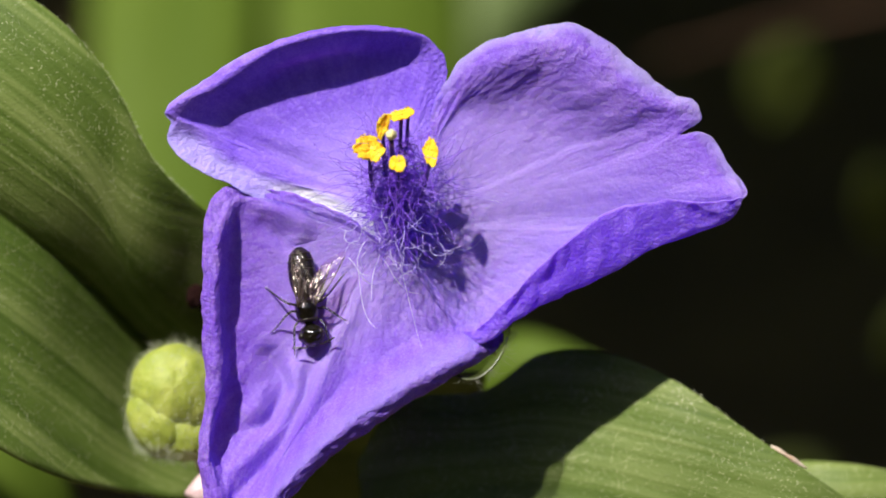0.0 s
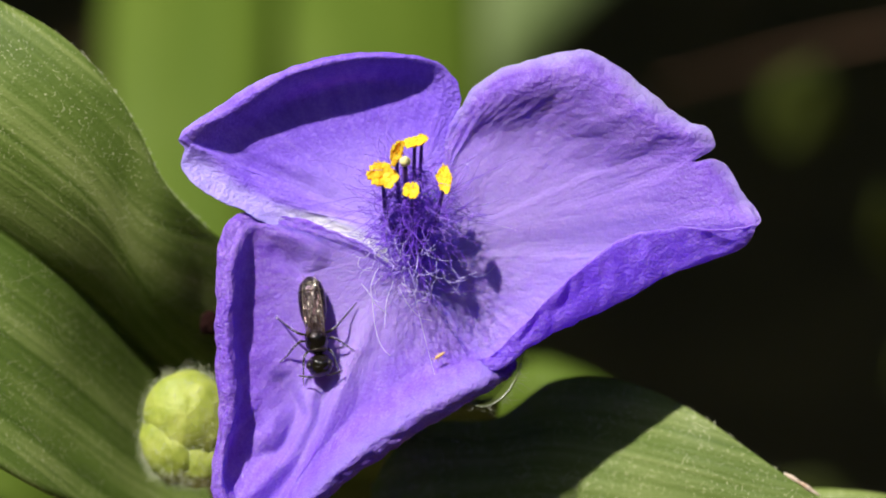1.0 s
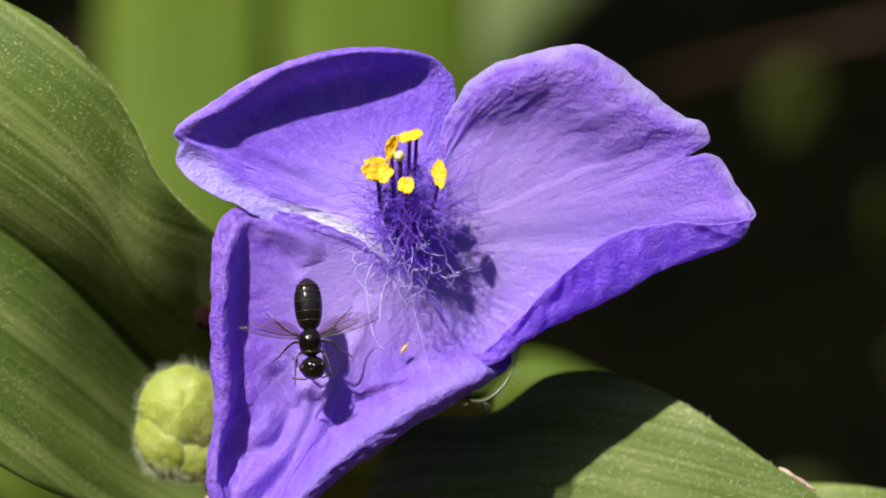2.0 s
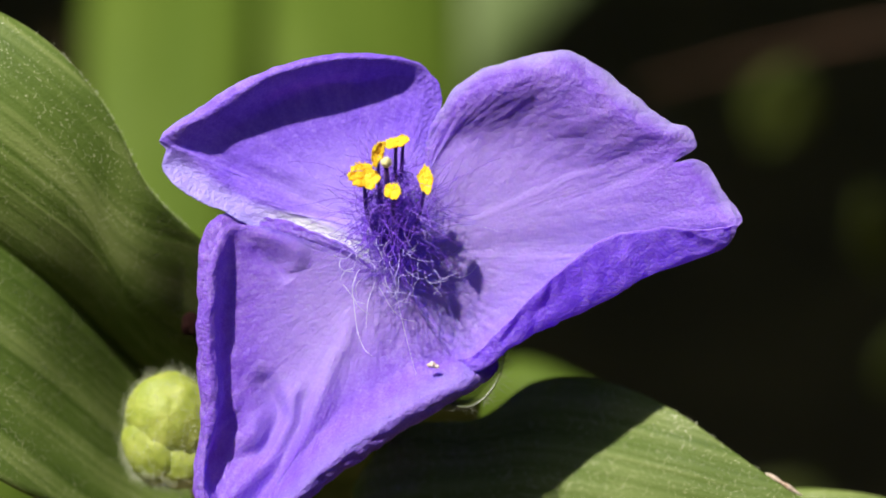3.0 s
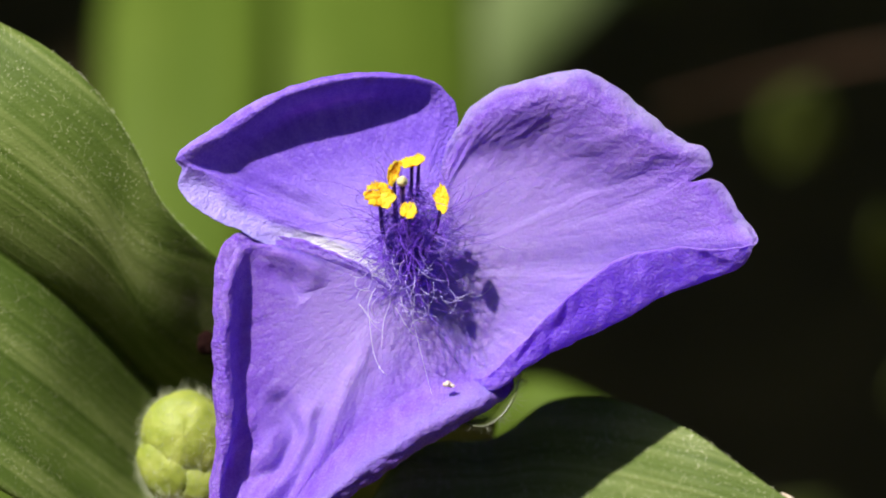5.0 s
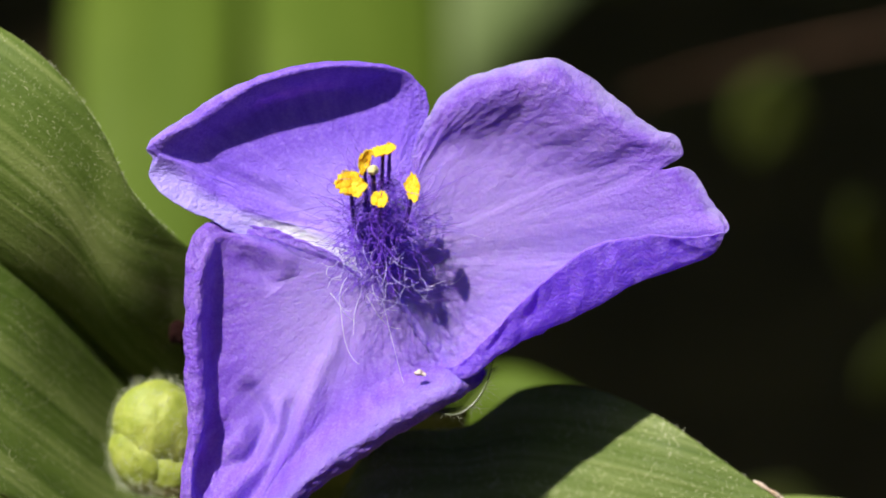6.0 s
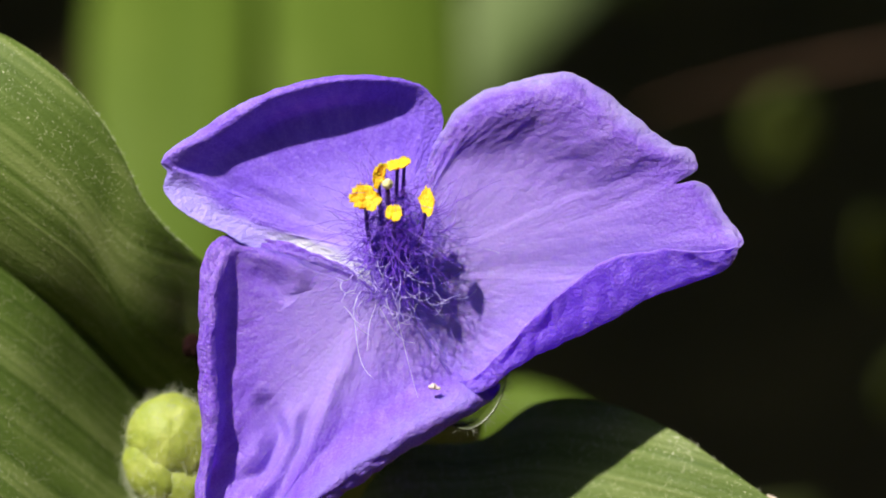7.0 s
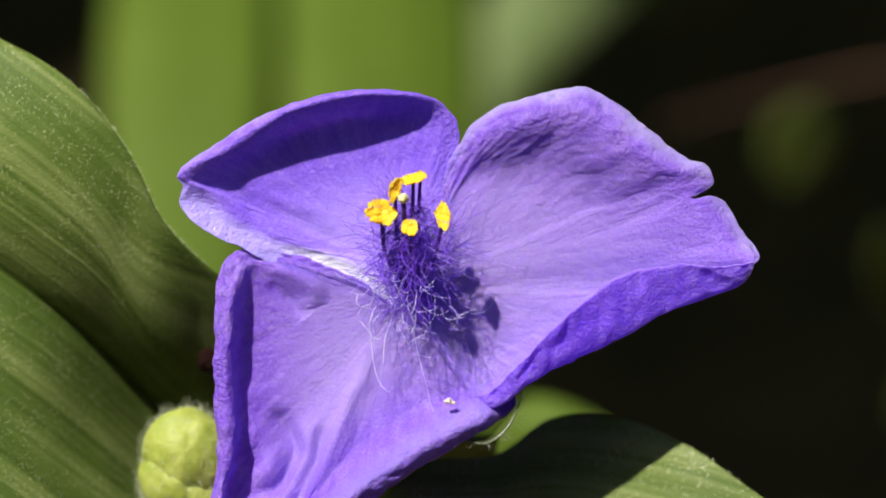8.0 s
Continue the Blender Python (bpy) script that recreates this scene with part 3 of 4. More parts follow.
part("petal", petal_sheet((-3.65, 0.37, -0.4), lower_petal_top + lower_petal_side + lower_petal_lip, 8.6,
                          ((0.51, 0.022, 0.2, 0.2, 1.0, 0.05), (0.55, 0.022, -0.26, 0.25, 1.0, 0.03), (0.60, 0.05, 0.24, 0.1, 1.0, 0.02), (0.45, 0.022, -0.26, 0.3, 0.95, 0.05),
                           (0.39, 0.03, 0.18, 0.35, 0.95, 0.0), (0.085, 0.012, -0.08, 0.6, 1.0, 0.03)), ((0.35, 0.75, 0.05), (0.22, 0.48, 0.06)),
                          (([(-11.2, 2.6), (-9.6, 2.3), (-8.5, 1.4), (-8.4, 0.4)], 0.6, 0.42), ([(-10.6, 1.2), (-9.6, 0.7), (-8.9, -0.3)], 0.5, -0.32),
                           ([(-10.2, -6.2), (-9.6, -8.2), (-10.0, -9.8), (-11.3, -10.7), (-12.6, -10.9)], 0.6, -0.75), ([(-12.2, -7.2), (-11.3, -7.9), (-11.1, -9.0), (-12.0, -9.7)], 0.8, 0.45),
                           ([(-8.6, -7.0), (-9.2, -9.6), (-10.9, -11.9), (-12.6, -13.2)], 0.55, 0.38), ([(-7.7, -7.4), (-8.9, -10.6), (-10.7, -13.0), (-12.2, -14.6)], 0.5, -0.38),
                           ([(-5.2, -2.6), (-6.4, -6.2), (-8.4, -10.4), (-10.8, -14.4)], 0.55, 0.30), ([(-6.0, -5.4), (-5.7, -7.4), (-6.4, -9.4)], 0.5, -0.12)), crinkle=1.3),
     PETAL_VIOLET, flower, "violet-blue petal with rolled sides", thick=0.08)

hub = np.array((-2.82, 1.37, -0.5))
rng = random.Random(5)


def anther(centre, size, turn, seed, rings=16, sides=72):
    """A shrivelled, split anther: a thin cupped flake with a ragged, pollen-crusted margin."""
    m, verts, faces = Euler([radians(a) for a in turn]).to_matrix(), [], []
    for face in (1, -1):
        for i in range(rings + 1):
            for j in range(sides):
                a, k = 2 * math.pi * j / sides, i / rings
                d = Vector((math.cos(a), math.sin(a), 0))
                ragged = 1 + 0.26 * noise.noise(d * 1.4 + Vector((seed, 2, 0))) + k * k * (0.20 * noise.noise(d * 4.5 + Vector((0, seed, 4))) + 0.16 * noise.noise(d * 10.0 + Vector((5, 1, seed))))
                x, y = d.x * k * ragged, d.y * k * ragged
                lumps = 0.20 * noise.noise((x * 2.2, y * 2.2, seed + 9)) + 0.16 * noise.noise((x * 6, y * 6, seed + face))
                z = 0.42 * (x * x + y * y) - 0.3 + lumps + face * 0.30 * math.sqrt(max(0.0, 1 - k ** 3))
                v = m @ Vector((x * size[0], y * size[1], z * size[2]))
                verts.append((v.x + centre[0], v.y + centre[1], v.z + centre[2]))
    n = (rings + 1) * sides
    for f in (0, 1):
        for i in range(rings):
            for j in range(sides):
                q = (j + 1) % sides
                loop = (f * n + i * sides + j, f * n + (i + 1) * sides + j, f * n + (i + 1) * sides + q, f * n + i * sides + q)
                faces.append(loop if f == 0 else loop[::-1])
    return np.array(verts), faces


def stamen(end, bend, size, turn, seed):
    """A dark filament with a crumbly yellow anther on it."""
    e = np.array(end)
    path = [hub + rng.uniform(-0.4, 0.4) * np.array((1, 0.5, 0)), hub * 0.5 + e * 0.5 + np.array(bend), e - np.array((0, 0.15, 0.1))]
    f = part("filament", tube(path, (0.17, 0.14, 0.11), 8, 14), FILAMENT, flower, "dark violet filament")
    part("anther", anther(end, size, turn, seed), POLLEN, f, "crumbly yellow anther loaded with pollen")
    return path


stamens = [
    stamen((-4.30, 5.83, 6.2), (-0.5, -0.2, 0.6), (0.92, 0.80, 0.5), (-14, 10, -22), 1.0),
    stamen((-3.50, 7.15, 6.4), (-0.2, 0.1, 0.4), (0.40, 0.78, 0.4), (8, 25, -12), 2.4),
    stamen((-2.43, 7.77, 6.3), (0.1, 0.2, 0.4), (0.76, 0.36, 0.4), (-30, 0, 12), 3.1),
    stamen((-0.69, 5.61, 5.8), (0.5, -0.3, 0.6), (0.46, 0.82, 0.42), (-8, -18, 4), 4.7),
    stamen((-2.62, 4.94, 6.9), (0.1, -0.3, 0.6), (0.50, 0.50, 0.4), (-20, 0, 20), 5.2),
    stamen((-2.03, 7.98, 5.8), (0.2, 0.1, 0.3), (0.32, 0.28, 0.35), (0, 0, 40), 6.9),
]
style = part("style", tube([hub, hub * 0.5 + np.array((-2.99, 6.54, 7.3)) * 0.5, (-2.99, 6.38, 7.3)], (0.22, 0.18, 0.15), 8, 12), FILAMENT, flower, "dark violet style")
part("stigma", blob((-2.99, 6.62, 7.5), (0.33, 0.30, 0.3), None, 0.3, 2.0, 10, 14), STIGMA, style, "pale yellow stigma")


def hair(start, way, length, curl, radius, n=20, droop=0.0):
    """A beaded hair that wanders from start."""
    p, d, step = np.array(start, float), np.array(way, float), length / n
    pts, bend = [p.copy()], np.array([rng.gauss(0, 1) for _ in range(3)]) * curl
    for i in range(n):
        bend += np.array([rng.gauss(0, 1) for _ in range(3)]) * curl * 0.55
        d = d + bend * step + np.array((0, -droop, -0.3 * droop)) * step
        d /= np.linalg.norm(d)
        p = p + d * step
        pts.append(p.copy())
    r = radius * (1 - 0.45 * np.linspace(0, 1, n + 1))
    r[1::2] *= 0.72
    return tube(pts, r, 4, 2 * n, False)


def filament_hairs(count, low=2.2, high=6.0, curl=1.05, radius=0.024, sag=0.10):
    geos = []
    for i in range(count):
        path = stamens[rng.randrange(6)]
        f = rng.random() ** 1.25 * 0.80
        a, b, c = (np.array(x, float) for x in path)
        start = (1 - f) ** 2 * a + 2 * f * (1 - f) * b + f * f * c
        ang = rng.uniform(0, 2 * math.pi)
        way = np.array((math.cos(ang) * 1.3, math.sin(ang) * 0.9 - sag, rng.uniform(-0.30, 0.45)))
        geos.append(hair(start, way / np.linalg.norm(way), rng.uniform(low, high), curl, radius))
    return joined(geos)


part("filament_hairs", filament_hairs(400), HAIR_VIOLET, flower, "dense tuft of fine beaded violet hairs", "stuff")
part("core_hairs", filament_hairs(280, 0.9, 2.4, 0.9, 0.03), HAIR_CORE, flower, "short dark violet hairs close to the filaments", "stuff")
part("outer_hairs", filament_hairs(190, 3.6, 6.6, 1.2, 0.023, 0.45), HAIR_CURL, flower, "loose curling violet hairs", "stuff")
pale = []
for start, way, length in (((-4.97, -1.29, 3), (0.12, -1, -0.2), 4.4), ((-2.52, -0.79, 3.2), (0.22, -1, -0.2), 5.2), ((-3.10, 0.03, 4.2), (0.1, -1, 0.05), 2.6),
                           ((-2.77, 0.36, 4.4), (0.4, -1, 0.1), 3.2), ((-3.70, -0.30, 4), (-0.25, -1, 0), 3.2), ((-2.27, 1.35, 5), (0.1, -1, 0), 1.8),
                           ((-3.44, -0.63, 4), (0.6, -0.8, 0), 3.4), ((-4.77, 0.03, 3.4), (-0.5, -0.8, 0.1), 3.0),
                           ((0.93, -0.03, 1), (1, -0.1, -0.1), 1.6)):
    w = np.array(way, float)
    pale.append(hair(start, w / np.linalg.norm(w), length, 0.25 if length < 4 else 0.06, 0.025, 30))
for i in range(34):
    ang = rng.uniform(math.pi, 2 * math.pi)
    pale.append(hair(np.array((-3.10, 0.69, 4.2)) + np.array((rng.gauss(0, 1.5), rng.gauss(0.2, 1.0), 0)), (math.cos(ang), math.sin(ang) * 0.8, 0.2), rng.uniform(1.2, 2.8), 1.1, 0.022))
part("pale_hairs", joined(pale), HAIR_LILAC, flower, "long pale lilac beaded hairs", "stuff")
part("receptacle", blob((-3.49, 1.38, -1.05), (4.4, 3.7, 0.55), None, 0.1, 1.0, 16, 28), LILAC, flower, "pale lilac centre of the flower")
part("pedicel", tube([(-3.17, 1.05, -2.6), (-6.28, -5.43, -6), (-12.09, -11.58, -6), (-14.89, -15.06, -4)], (0.9, 0.8, 0.8, 0.8), 10, 20), STEM_PINK, flower, "pinkish flower stalk")


# ---- leaves ----
def leaf_sheet(edge_a, rib, edge_b, ns=90, nc=40, bulge=(0.0, 0.0), seed=0.0, wave=0.25):
    """A blade between two edges with its fold along the rib."""
    a, m, b = curve(edge_a, ns), curve(rib, ns), curve(edge_b, ns)
    t = np.linspace(-1, 1, nc)[None, :, None]
    g = np.where(t < 0, m[:, None] + (a - m)[:, None] * -t, m[:, None] + (b - m)[:, None] * t)
    soft = np.exp(-(t / 0.34) ** 2) * 0.24
    g = g * (1 - soft) + (0.5 * (a + b))[:, None] * soft
    width = np.linalg.norm(b - a, axis=1)[:, None]
    n = grid_normals(g)
    n *= np.sign(n[..., 2].mean())
    arch = np.where(t[..., 0] < 0, bulge[0], bulge[1]) * (np.abs(t[..., 0]) * (1 - np.abs(t[..., 0])) * 4)
    length = np.concatenate([[0], np.cumsum(np.linalg.norm(np.diff(m, axis=0), axis=1))])
    uv = np.stack([t[..., 0] * width * 0.5 * MM, np.broadcast_to(length[:, None] * MM, g.shape[:2])], -1)
    lift = arch + wave * wavy(uv / MM, 0.16, 0.10, seed) + 0.05 * wavy(uv / MM, 1.3, 0.08, seed + 2)
    return sheet(g + n * lift[..., None], uv)


def farther(points, k):
    """The same line seen k times as far from where the viewer stands."""
    return [tuple(p[i] * k + (0, 0, 300 * (1 - k))[i] for i in range(3)) for p in points]


plant = thing("spiderwort_plant", (-12.43, -15.67, -6), "green spiderwort stem with broad striped leaves", "plant")
part("stem", tube([(-15.33, -9.36, -24), (-15.40, -14.87, -18), (-14.90, -19.65, -15), (-14.43, -37.82, -20), (-18.69, -388.03, -160)], (2.4, 2.4, 2.4, 2.5, 3.0), 14, 40), STEM_GREEN, plant, "upright green stem")
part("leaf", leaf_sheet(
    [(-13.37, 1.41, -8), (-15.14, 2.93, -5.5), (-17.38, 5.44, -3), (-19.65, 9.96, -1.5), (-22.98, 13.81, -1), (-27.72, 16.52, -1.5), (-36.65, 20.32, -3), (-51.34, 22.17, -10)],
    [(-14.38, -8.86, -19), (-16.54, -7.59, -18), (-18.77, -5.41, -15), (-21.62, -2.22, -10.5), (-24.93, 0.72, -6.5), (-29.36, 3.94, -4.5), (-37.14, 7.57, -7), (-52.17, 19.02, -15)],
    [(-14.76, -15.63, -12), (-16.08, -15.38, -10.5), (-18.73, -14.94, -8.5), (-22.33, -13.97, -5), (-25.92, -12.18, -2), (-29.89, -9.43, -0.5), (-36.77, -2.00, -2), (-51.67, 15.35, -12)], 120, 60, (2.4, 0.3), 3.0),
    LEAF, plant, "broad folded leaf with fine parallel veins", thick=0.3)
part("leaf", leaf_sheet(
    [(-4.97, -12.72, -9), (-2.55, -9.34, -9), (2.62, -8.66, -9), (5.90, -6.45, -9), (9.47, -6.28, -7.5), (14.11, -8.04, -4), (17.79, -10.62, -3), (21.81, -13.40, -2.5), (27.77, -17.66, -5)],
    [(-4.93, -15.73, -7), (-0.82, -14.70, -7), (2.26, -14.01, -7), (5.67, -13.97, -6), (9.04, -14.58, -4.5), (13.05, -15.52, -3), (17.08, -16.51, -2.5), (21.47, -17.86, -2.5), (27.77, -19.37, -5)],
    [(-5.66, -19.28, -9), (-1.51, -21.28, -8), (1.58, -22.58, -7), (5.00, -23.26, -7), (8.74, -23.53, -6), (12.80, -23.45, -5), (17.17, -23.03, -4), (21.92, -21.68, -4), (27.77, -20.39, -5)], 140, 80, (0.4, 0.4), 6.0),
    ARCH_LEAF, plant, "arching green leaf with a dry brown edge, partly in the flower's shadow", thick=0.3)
part("leaf", leaf_sheet(
    farther([(-0.15, -9.9, -38.6), (2.11, -7.0, -36.6), (5.47, -5.6, -34.6), (10.32, -7.5, -33.6), (14.06, -10.2, -33.6)], 1.12),
    farther([(0.23, -12.00, -37), (2.47, -9.68, -35), (5.43, -8.51, -33), (9.14, -9.25, -33), (12.90, -11.14, -34)], 1.12),
    farther([(0.60, -14.67, -39.6), (2.85, -13.46, -37.6), (5.81, -12.64, -35.6), (8.80, -12.64, -35.6), (11.81, -13.05, -36.6)], 1.12), 60, 30, (0.4, 0.4), 16.0),
    FAR_LEAF, plant, "sunlit yellow-green leaf below the flower", thick=0.3)
part("leaf", leaf_sheet(
    [(16.22, -15.28, -12), (21.24, -13.07, -9), (24.61, -13.10, -8), (29.86, -14.10, -9)],
    [(16.17, -18.01, -11), (21.17, -17.15, -8), (24.53, -16.75, -7), (29.77, -16.81, -8)],
    [(16.22, -20.86, -12), (21.31, -20.72, -10), (24.77, -20.38, -10), (29.96, -19.34, -10)], 40, 24, (0.4, 0.4), 7.0),
    LEAF, plant, "green leaf lying behind", thick=0.3)
part("leaf", leaf_sheet(
    [(-48.0, -8.0, -52), (-33.5, -9.0, -50), (-29.0, -12.0, -50), (-25.8, -17.0, -52), (-26.5, -26.0, -56)],
    [(-47.0, -15.0, -50), (-36.0, -16.0, -48), (-32.0, -18.5, -48), (-29.5, -22.0, -50), (-29.0, -29.0, -55)],
    [(-47.0, -22.0, -52), (-38.0, -23.5, -50), (-35.0, -25.5, -50), (-33.0, -28.0, -52), (-32.0, -32.0, -56)], 40, 24, (0.4, 0.4), 9.0),
    FAR_LEAF, plant, "pale green leaf beneath the folded one", thick=0.3)
part("leaf", leaf_sheet(
    [(-10.55, -5.52, -11), (-6.41, -6.93, -12), (-1.54, -7.65, -13), (2.66, -7.67, -14)],
    [(-13.00, -12.82, -20), (-8.00, -12.46, -20), (-3.00, -12.11, -20), (2.00, -10.68, -20)],
    [(-12.59, -19.73, -28), (-6.73, -19.73, -28), (-0.88, -18.94, -27), (2.76, -13.75, -25)], 40, 24, (0.4, 0.4), 11.0),
    ARCH_LEAF, plant, "shaded green leaf under the flower", thick=0.3)

# ---- strap leaves of the plant behind ----
behind = thing("background_plant", (0, -40, -90), "sunlit yellow-green strap leaves growing behind the flower", "plant")
for a, m, b, seed, mat in (
    ([(-21.98, -10.46, -62), (-25.21, 5.88, -74), (-26.60, 17.52, -82), (-26.18, 30.46, -95)], [(-18.29, -10.43, -61), (-19.73, 5.87, -73), (-20.15, 17.47, -81), (-19.96, 30.38, -94)],
     [(-15.56, -10.49, -63), (-14.81, 5.90, -75), (-14.19, 17.57, -83), (-14.76, 30.54, -96)], 1.0, FAR_LEAF),
    ([(-14.54, -10.64, -68), (-14.59, 5.98, -80), (-14.68, 17.80, -88), (-14.50, 30.92, -101)], [(-7.49, -10.55, -65), (-8.16, 5.93, -77), (-8.76, 17.66, -85), (-8.17, 30.69, -98)],
     [(-0.58, -10.69, -70), (1.54, 6.04, -84), (1.79, 17.98, -92), (0.72, 31.15, -104)], 2.0, FAR_LEAF),
    ([(-4.41, -2.50, -80), (-2.35, 10.49, -90), (-1.50, 17.68, -95), (4.77, 28.83, -103)], [(-1.5, -2.48, -77), (-0.3, 10.4, -86), (1.9, 16.6, -91), (8.0, 26.6, -99)],
     [(0.6, -2.50, -80), (2.2, 10.46, -89), (5.6, 16.4, -94), (14.5, 25.6, -102)], 3.0, PALE_LEAF)):
    part("leaf", leaf_sheet(farther(a, 1.3), farther(m, 1.3), farther(b, 1.3), 40, 24, (0.5, 0.5), seed), mat, behind, thick=0.4)


# ---- dim foliage, twig, and an unseen shrub and hedge added for shade ----
dim = thing("shaded_plant", (12, -20, -170), "dim green leaves in the shade behind the flower", "plant")
for x, y, z, w, h, turn, seed, lean in ((29.5, 14.6, -135, 3.2, 3.8, -20, 1, 0.9), (38, 3.5, -140, 1.8, 4, 15, 2, 0.9), (40.5, -7.5, -140, 3.4, 2.2, 60, 3, 1.1), (18, 31, -190, 1.6, 3, 50, 4, 0.5),
                                        (10, 31, -185, 4, 9, -35, 7, 0.3), (36, -30, -260, 5, 8, -40, 6, 0.3)):
    c, ca, sa = np.array((x, y, z), float), math.cos(radians(turn)), math.sin(radians(turn))
    along, across = np.array((-sa, ca, lean)), np.array((ca, sa, 0.0))
    stops = ((-1, 0.15), (-0.55, 0.8), (0, 1.0), (0.55, 0.75), (1, 0.08))
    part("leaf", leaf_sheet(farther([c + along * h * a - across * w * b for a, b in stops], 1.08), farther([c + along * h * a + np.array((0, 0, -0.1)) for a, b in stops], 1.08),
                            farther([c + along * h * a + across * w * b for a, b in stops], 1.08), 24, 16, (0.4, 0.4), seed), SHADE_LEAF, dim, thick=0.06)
part("stem", tube([(14, -20, -172), (16, -60, -190), (16, -140, -230)], (2, 2.5, 3), 10, 16), STEM_GREEN, dim)
twig = thing("dry_twig", (51.11, 25.72, -200), "thin dry brown twig behind the flower", "twig")
part("wood", tube([(20.01, 18.37, -190), (27.40, 20.49, -195), (35.35, 22.56, -198), (45.53, 24.61, -200), (62.89, 28.23, -205), (87.97, 2.38, -220), (100.99, -347.40, -260)],
                  (0.12, 0.2, 0.25, 0.3, 0.45, 0.9, 1.3), 8, 44), BROWN, twig)


def shrub():
    """An unseen leafy shrub, added so its crown keeps sun off the soil behind."""
    top = new("unseen_shade_shrub")
    top.location = (-0.95, 0.75, 0)
    tagged(top, "unseen leafy shrub added to shade the soil behind the flower", "shrub")
    r = random.Random(11)
    to_mm = lambda pts: [tuple(c * 1000 for c in p) for p in pts]
    bough = lambda name, pts, rad: tagged(new(name, mesh_of(name, *tube(to_mm(pts), [k * 1000 for k in rad], 8, 20))))
    limbs = [bough("trunk", [(0, 0, -0.02), (0.03, 0.0, 0.4), (0.12, -0.02, 0.8)], (0.028, 0.024, 0.018))]
    ends = ((0.55, -0.35, 0.84), (0.75, -0.1, 0.88), (0.7, 0.2, 0.9), (0.35, 0.35, 0.92))
    for e in ends:
        limbs.append(bough("branch", [(0.10, -0.02, 0.74), (e[0] * 0.5, e[1] * 0.5, 0.84), e], (0.014, 0.010, 0.005)))
    for ob in limbs:
        ob.data.materials.append(BARK)
        ob.parent = top
    clumps = [(Vector((r.uniform(0.05, 1.65), r.uniform(-0.55, 0.75), r.uniform(0.84, 1.02))), r.uniform(0.16, 0.30)) for _ in range(46)]
    clumps += [(Vector((x, y, 0.86)), 0.20) for x in (0.45, 0.7, 0.95, 1.2) for y in (-0.55, -0.35, -0.1, 0.15)]
    verts, faces = [], []
    for i in range(9000):
        heart, size = clumps[i % len(clumps)]
        c = heart + Vector((r.gauss(0, 0.45), r.gauss(0, 0.45), r.gauss(0, 0.25))) * size
        if c.y < -0.70:
            c.y = -1.40 - c.y
        m = Euler((r.gauss(0, 0.5), r.gauss(0, 0.5), r.uniform(0, 6.3))).to_matrix()
        k, at = r.uniform(0.03, 0.05), len(verts)
        for u, w in ((-1, 0), (-0.4, 0.32), (0.3, 0.36), (1, 0), (0.3, -0.36), (-0.4, -0.32)):
            v = c + m @ Vector((u * k, w * k, -0.15 * k * u * u))
            verts.append((v.x * 1000, v.y * 1000, v.z * 1000))
        faces.append(tuple(range(at, at + 6)))
    crown = new("crown", mesh_of("crown", verts, faces))
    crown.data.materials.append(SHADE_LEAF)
    crown.parent = top
    tagged(crown, "", "", "", "stuff")


def hedge():
    """A clipped hedge, unseen, added round the bed to cut sky light: a dense core with a coat of leaves."""
    r = random.Random(21)
    around = lambda a, h: 1.75 + 0.10 * noise.noise((math.cos(a) * 3, math.sin(a) * 3, h * 2)) + 0.25 * math.cos(2 * a) - 0.12 * max(0.0, h - 1.3)
    n, verts, faces = 96, [], []
    profile = [(0.0, -0.03), (0.0, 0.4), (0.0, 0.9), (0.02, 1.35), (0.12, 1.5), (0.4, 1.54), (0.62, 1.4), (0.66, 0.8), (0.66, -0.03)]
    for out, h in profile:
        for i in range(n):
            a = 2 * math.pi * i / n
            k = around(a, h) + out
            verts.append((1000 * k * math.cos(a), 1000 * k * math.sin(a) + 300, 1000 * h))
    for j in range(len(profile) - 1):
        for i in range(n):
            q = (i + 1) % n
            faces.append((j * n + i, j * n + q, (j + 1) * n + q, (j + 1) * n + i))
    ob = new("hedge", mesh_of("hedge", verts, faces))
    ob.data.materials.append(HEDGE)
    tagged(ob, "unseen dark green hedge added to cut sky light on the bed", "hedge", "", "structure")
    verts, faces = [], []
    for i in range(26000):
        a, u = r.uniform(0, 2 * math.pi), r.random()
        if u < 0.52:
            out, h = r.uniform(-0.06, 0.03), r.uniform(0.02, 1.5)
        elif u < 0.72:
            out, h = r.uniform(0.0, 0.66), 1.5 + r.uniform(-0.03, 0.09)
        else:
            out, h = 0.66 + r.uniform(-0.03, 0.06), r.uniform(0.02, 1.45)
        k = around(a, h) + out
        c = Vector((k * math.cos(a), k * math.sin(a) + 0.3, h))
        m = Euler((r.uniform(-1.2, 1.2), r.uniform(-1.2, 1.2), r.uniform(0, 6.3))).to_matrix()
        k, at = r.uniform(0.03, 0.055), len(verts)
        for u, w in ((-1, 0), (-0.3, 0.4), (0.4, 0.36), (1, 0), (0.4, -0.36), (-0.3, -0.4)):
            v = c + m @ Vector((u * k, w * k, -0.2 * k * u * u))
            verts.append((v.x * 1000, v.y * 1000, v.z * 1000))
        faces.append(tuple(range(at, at + 6)))
    leaves = new("unseen_hedge_leaves", mesh_of("unseen_hedge_leaves", verts, faces))
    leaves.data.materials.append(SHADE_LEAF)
    leaves.parent = ob
    tagged(leaves, "", "", "", "stuff")


shrub()
hedge()


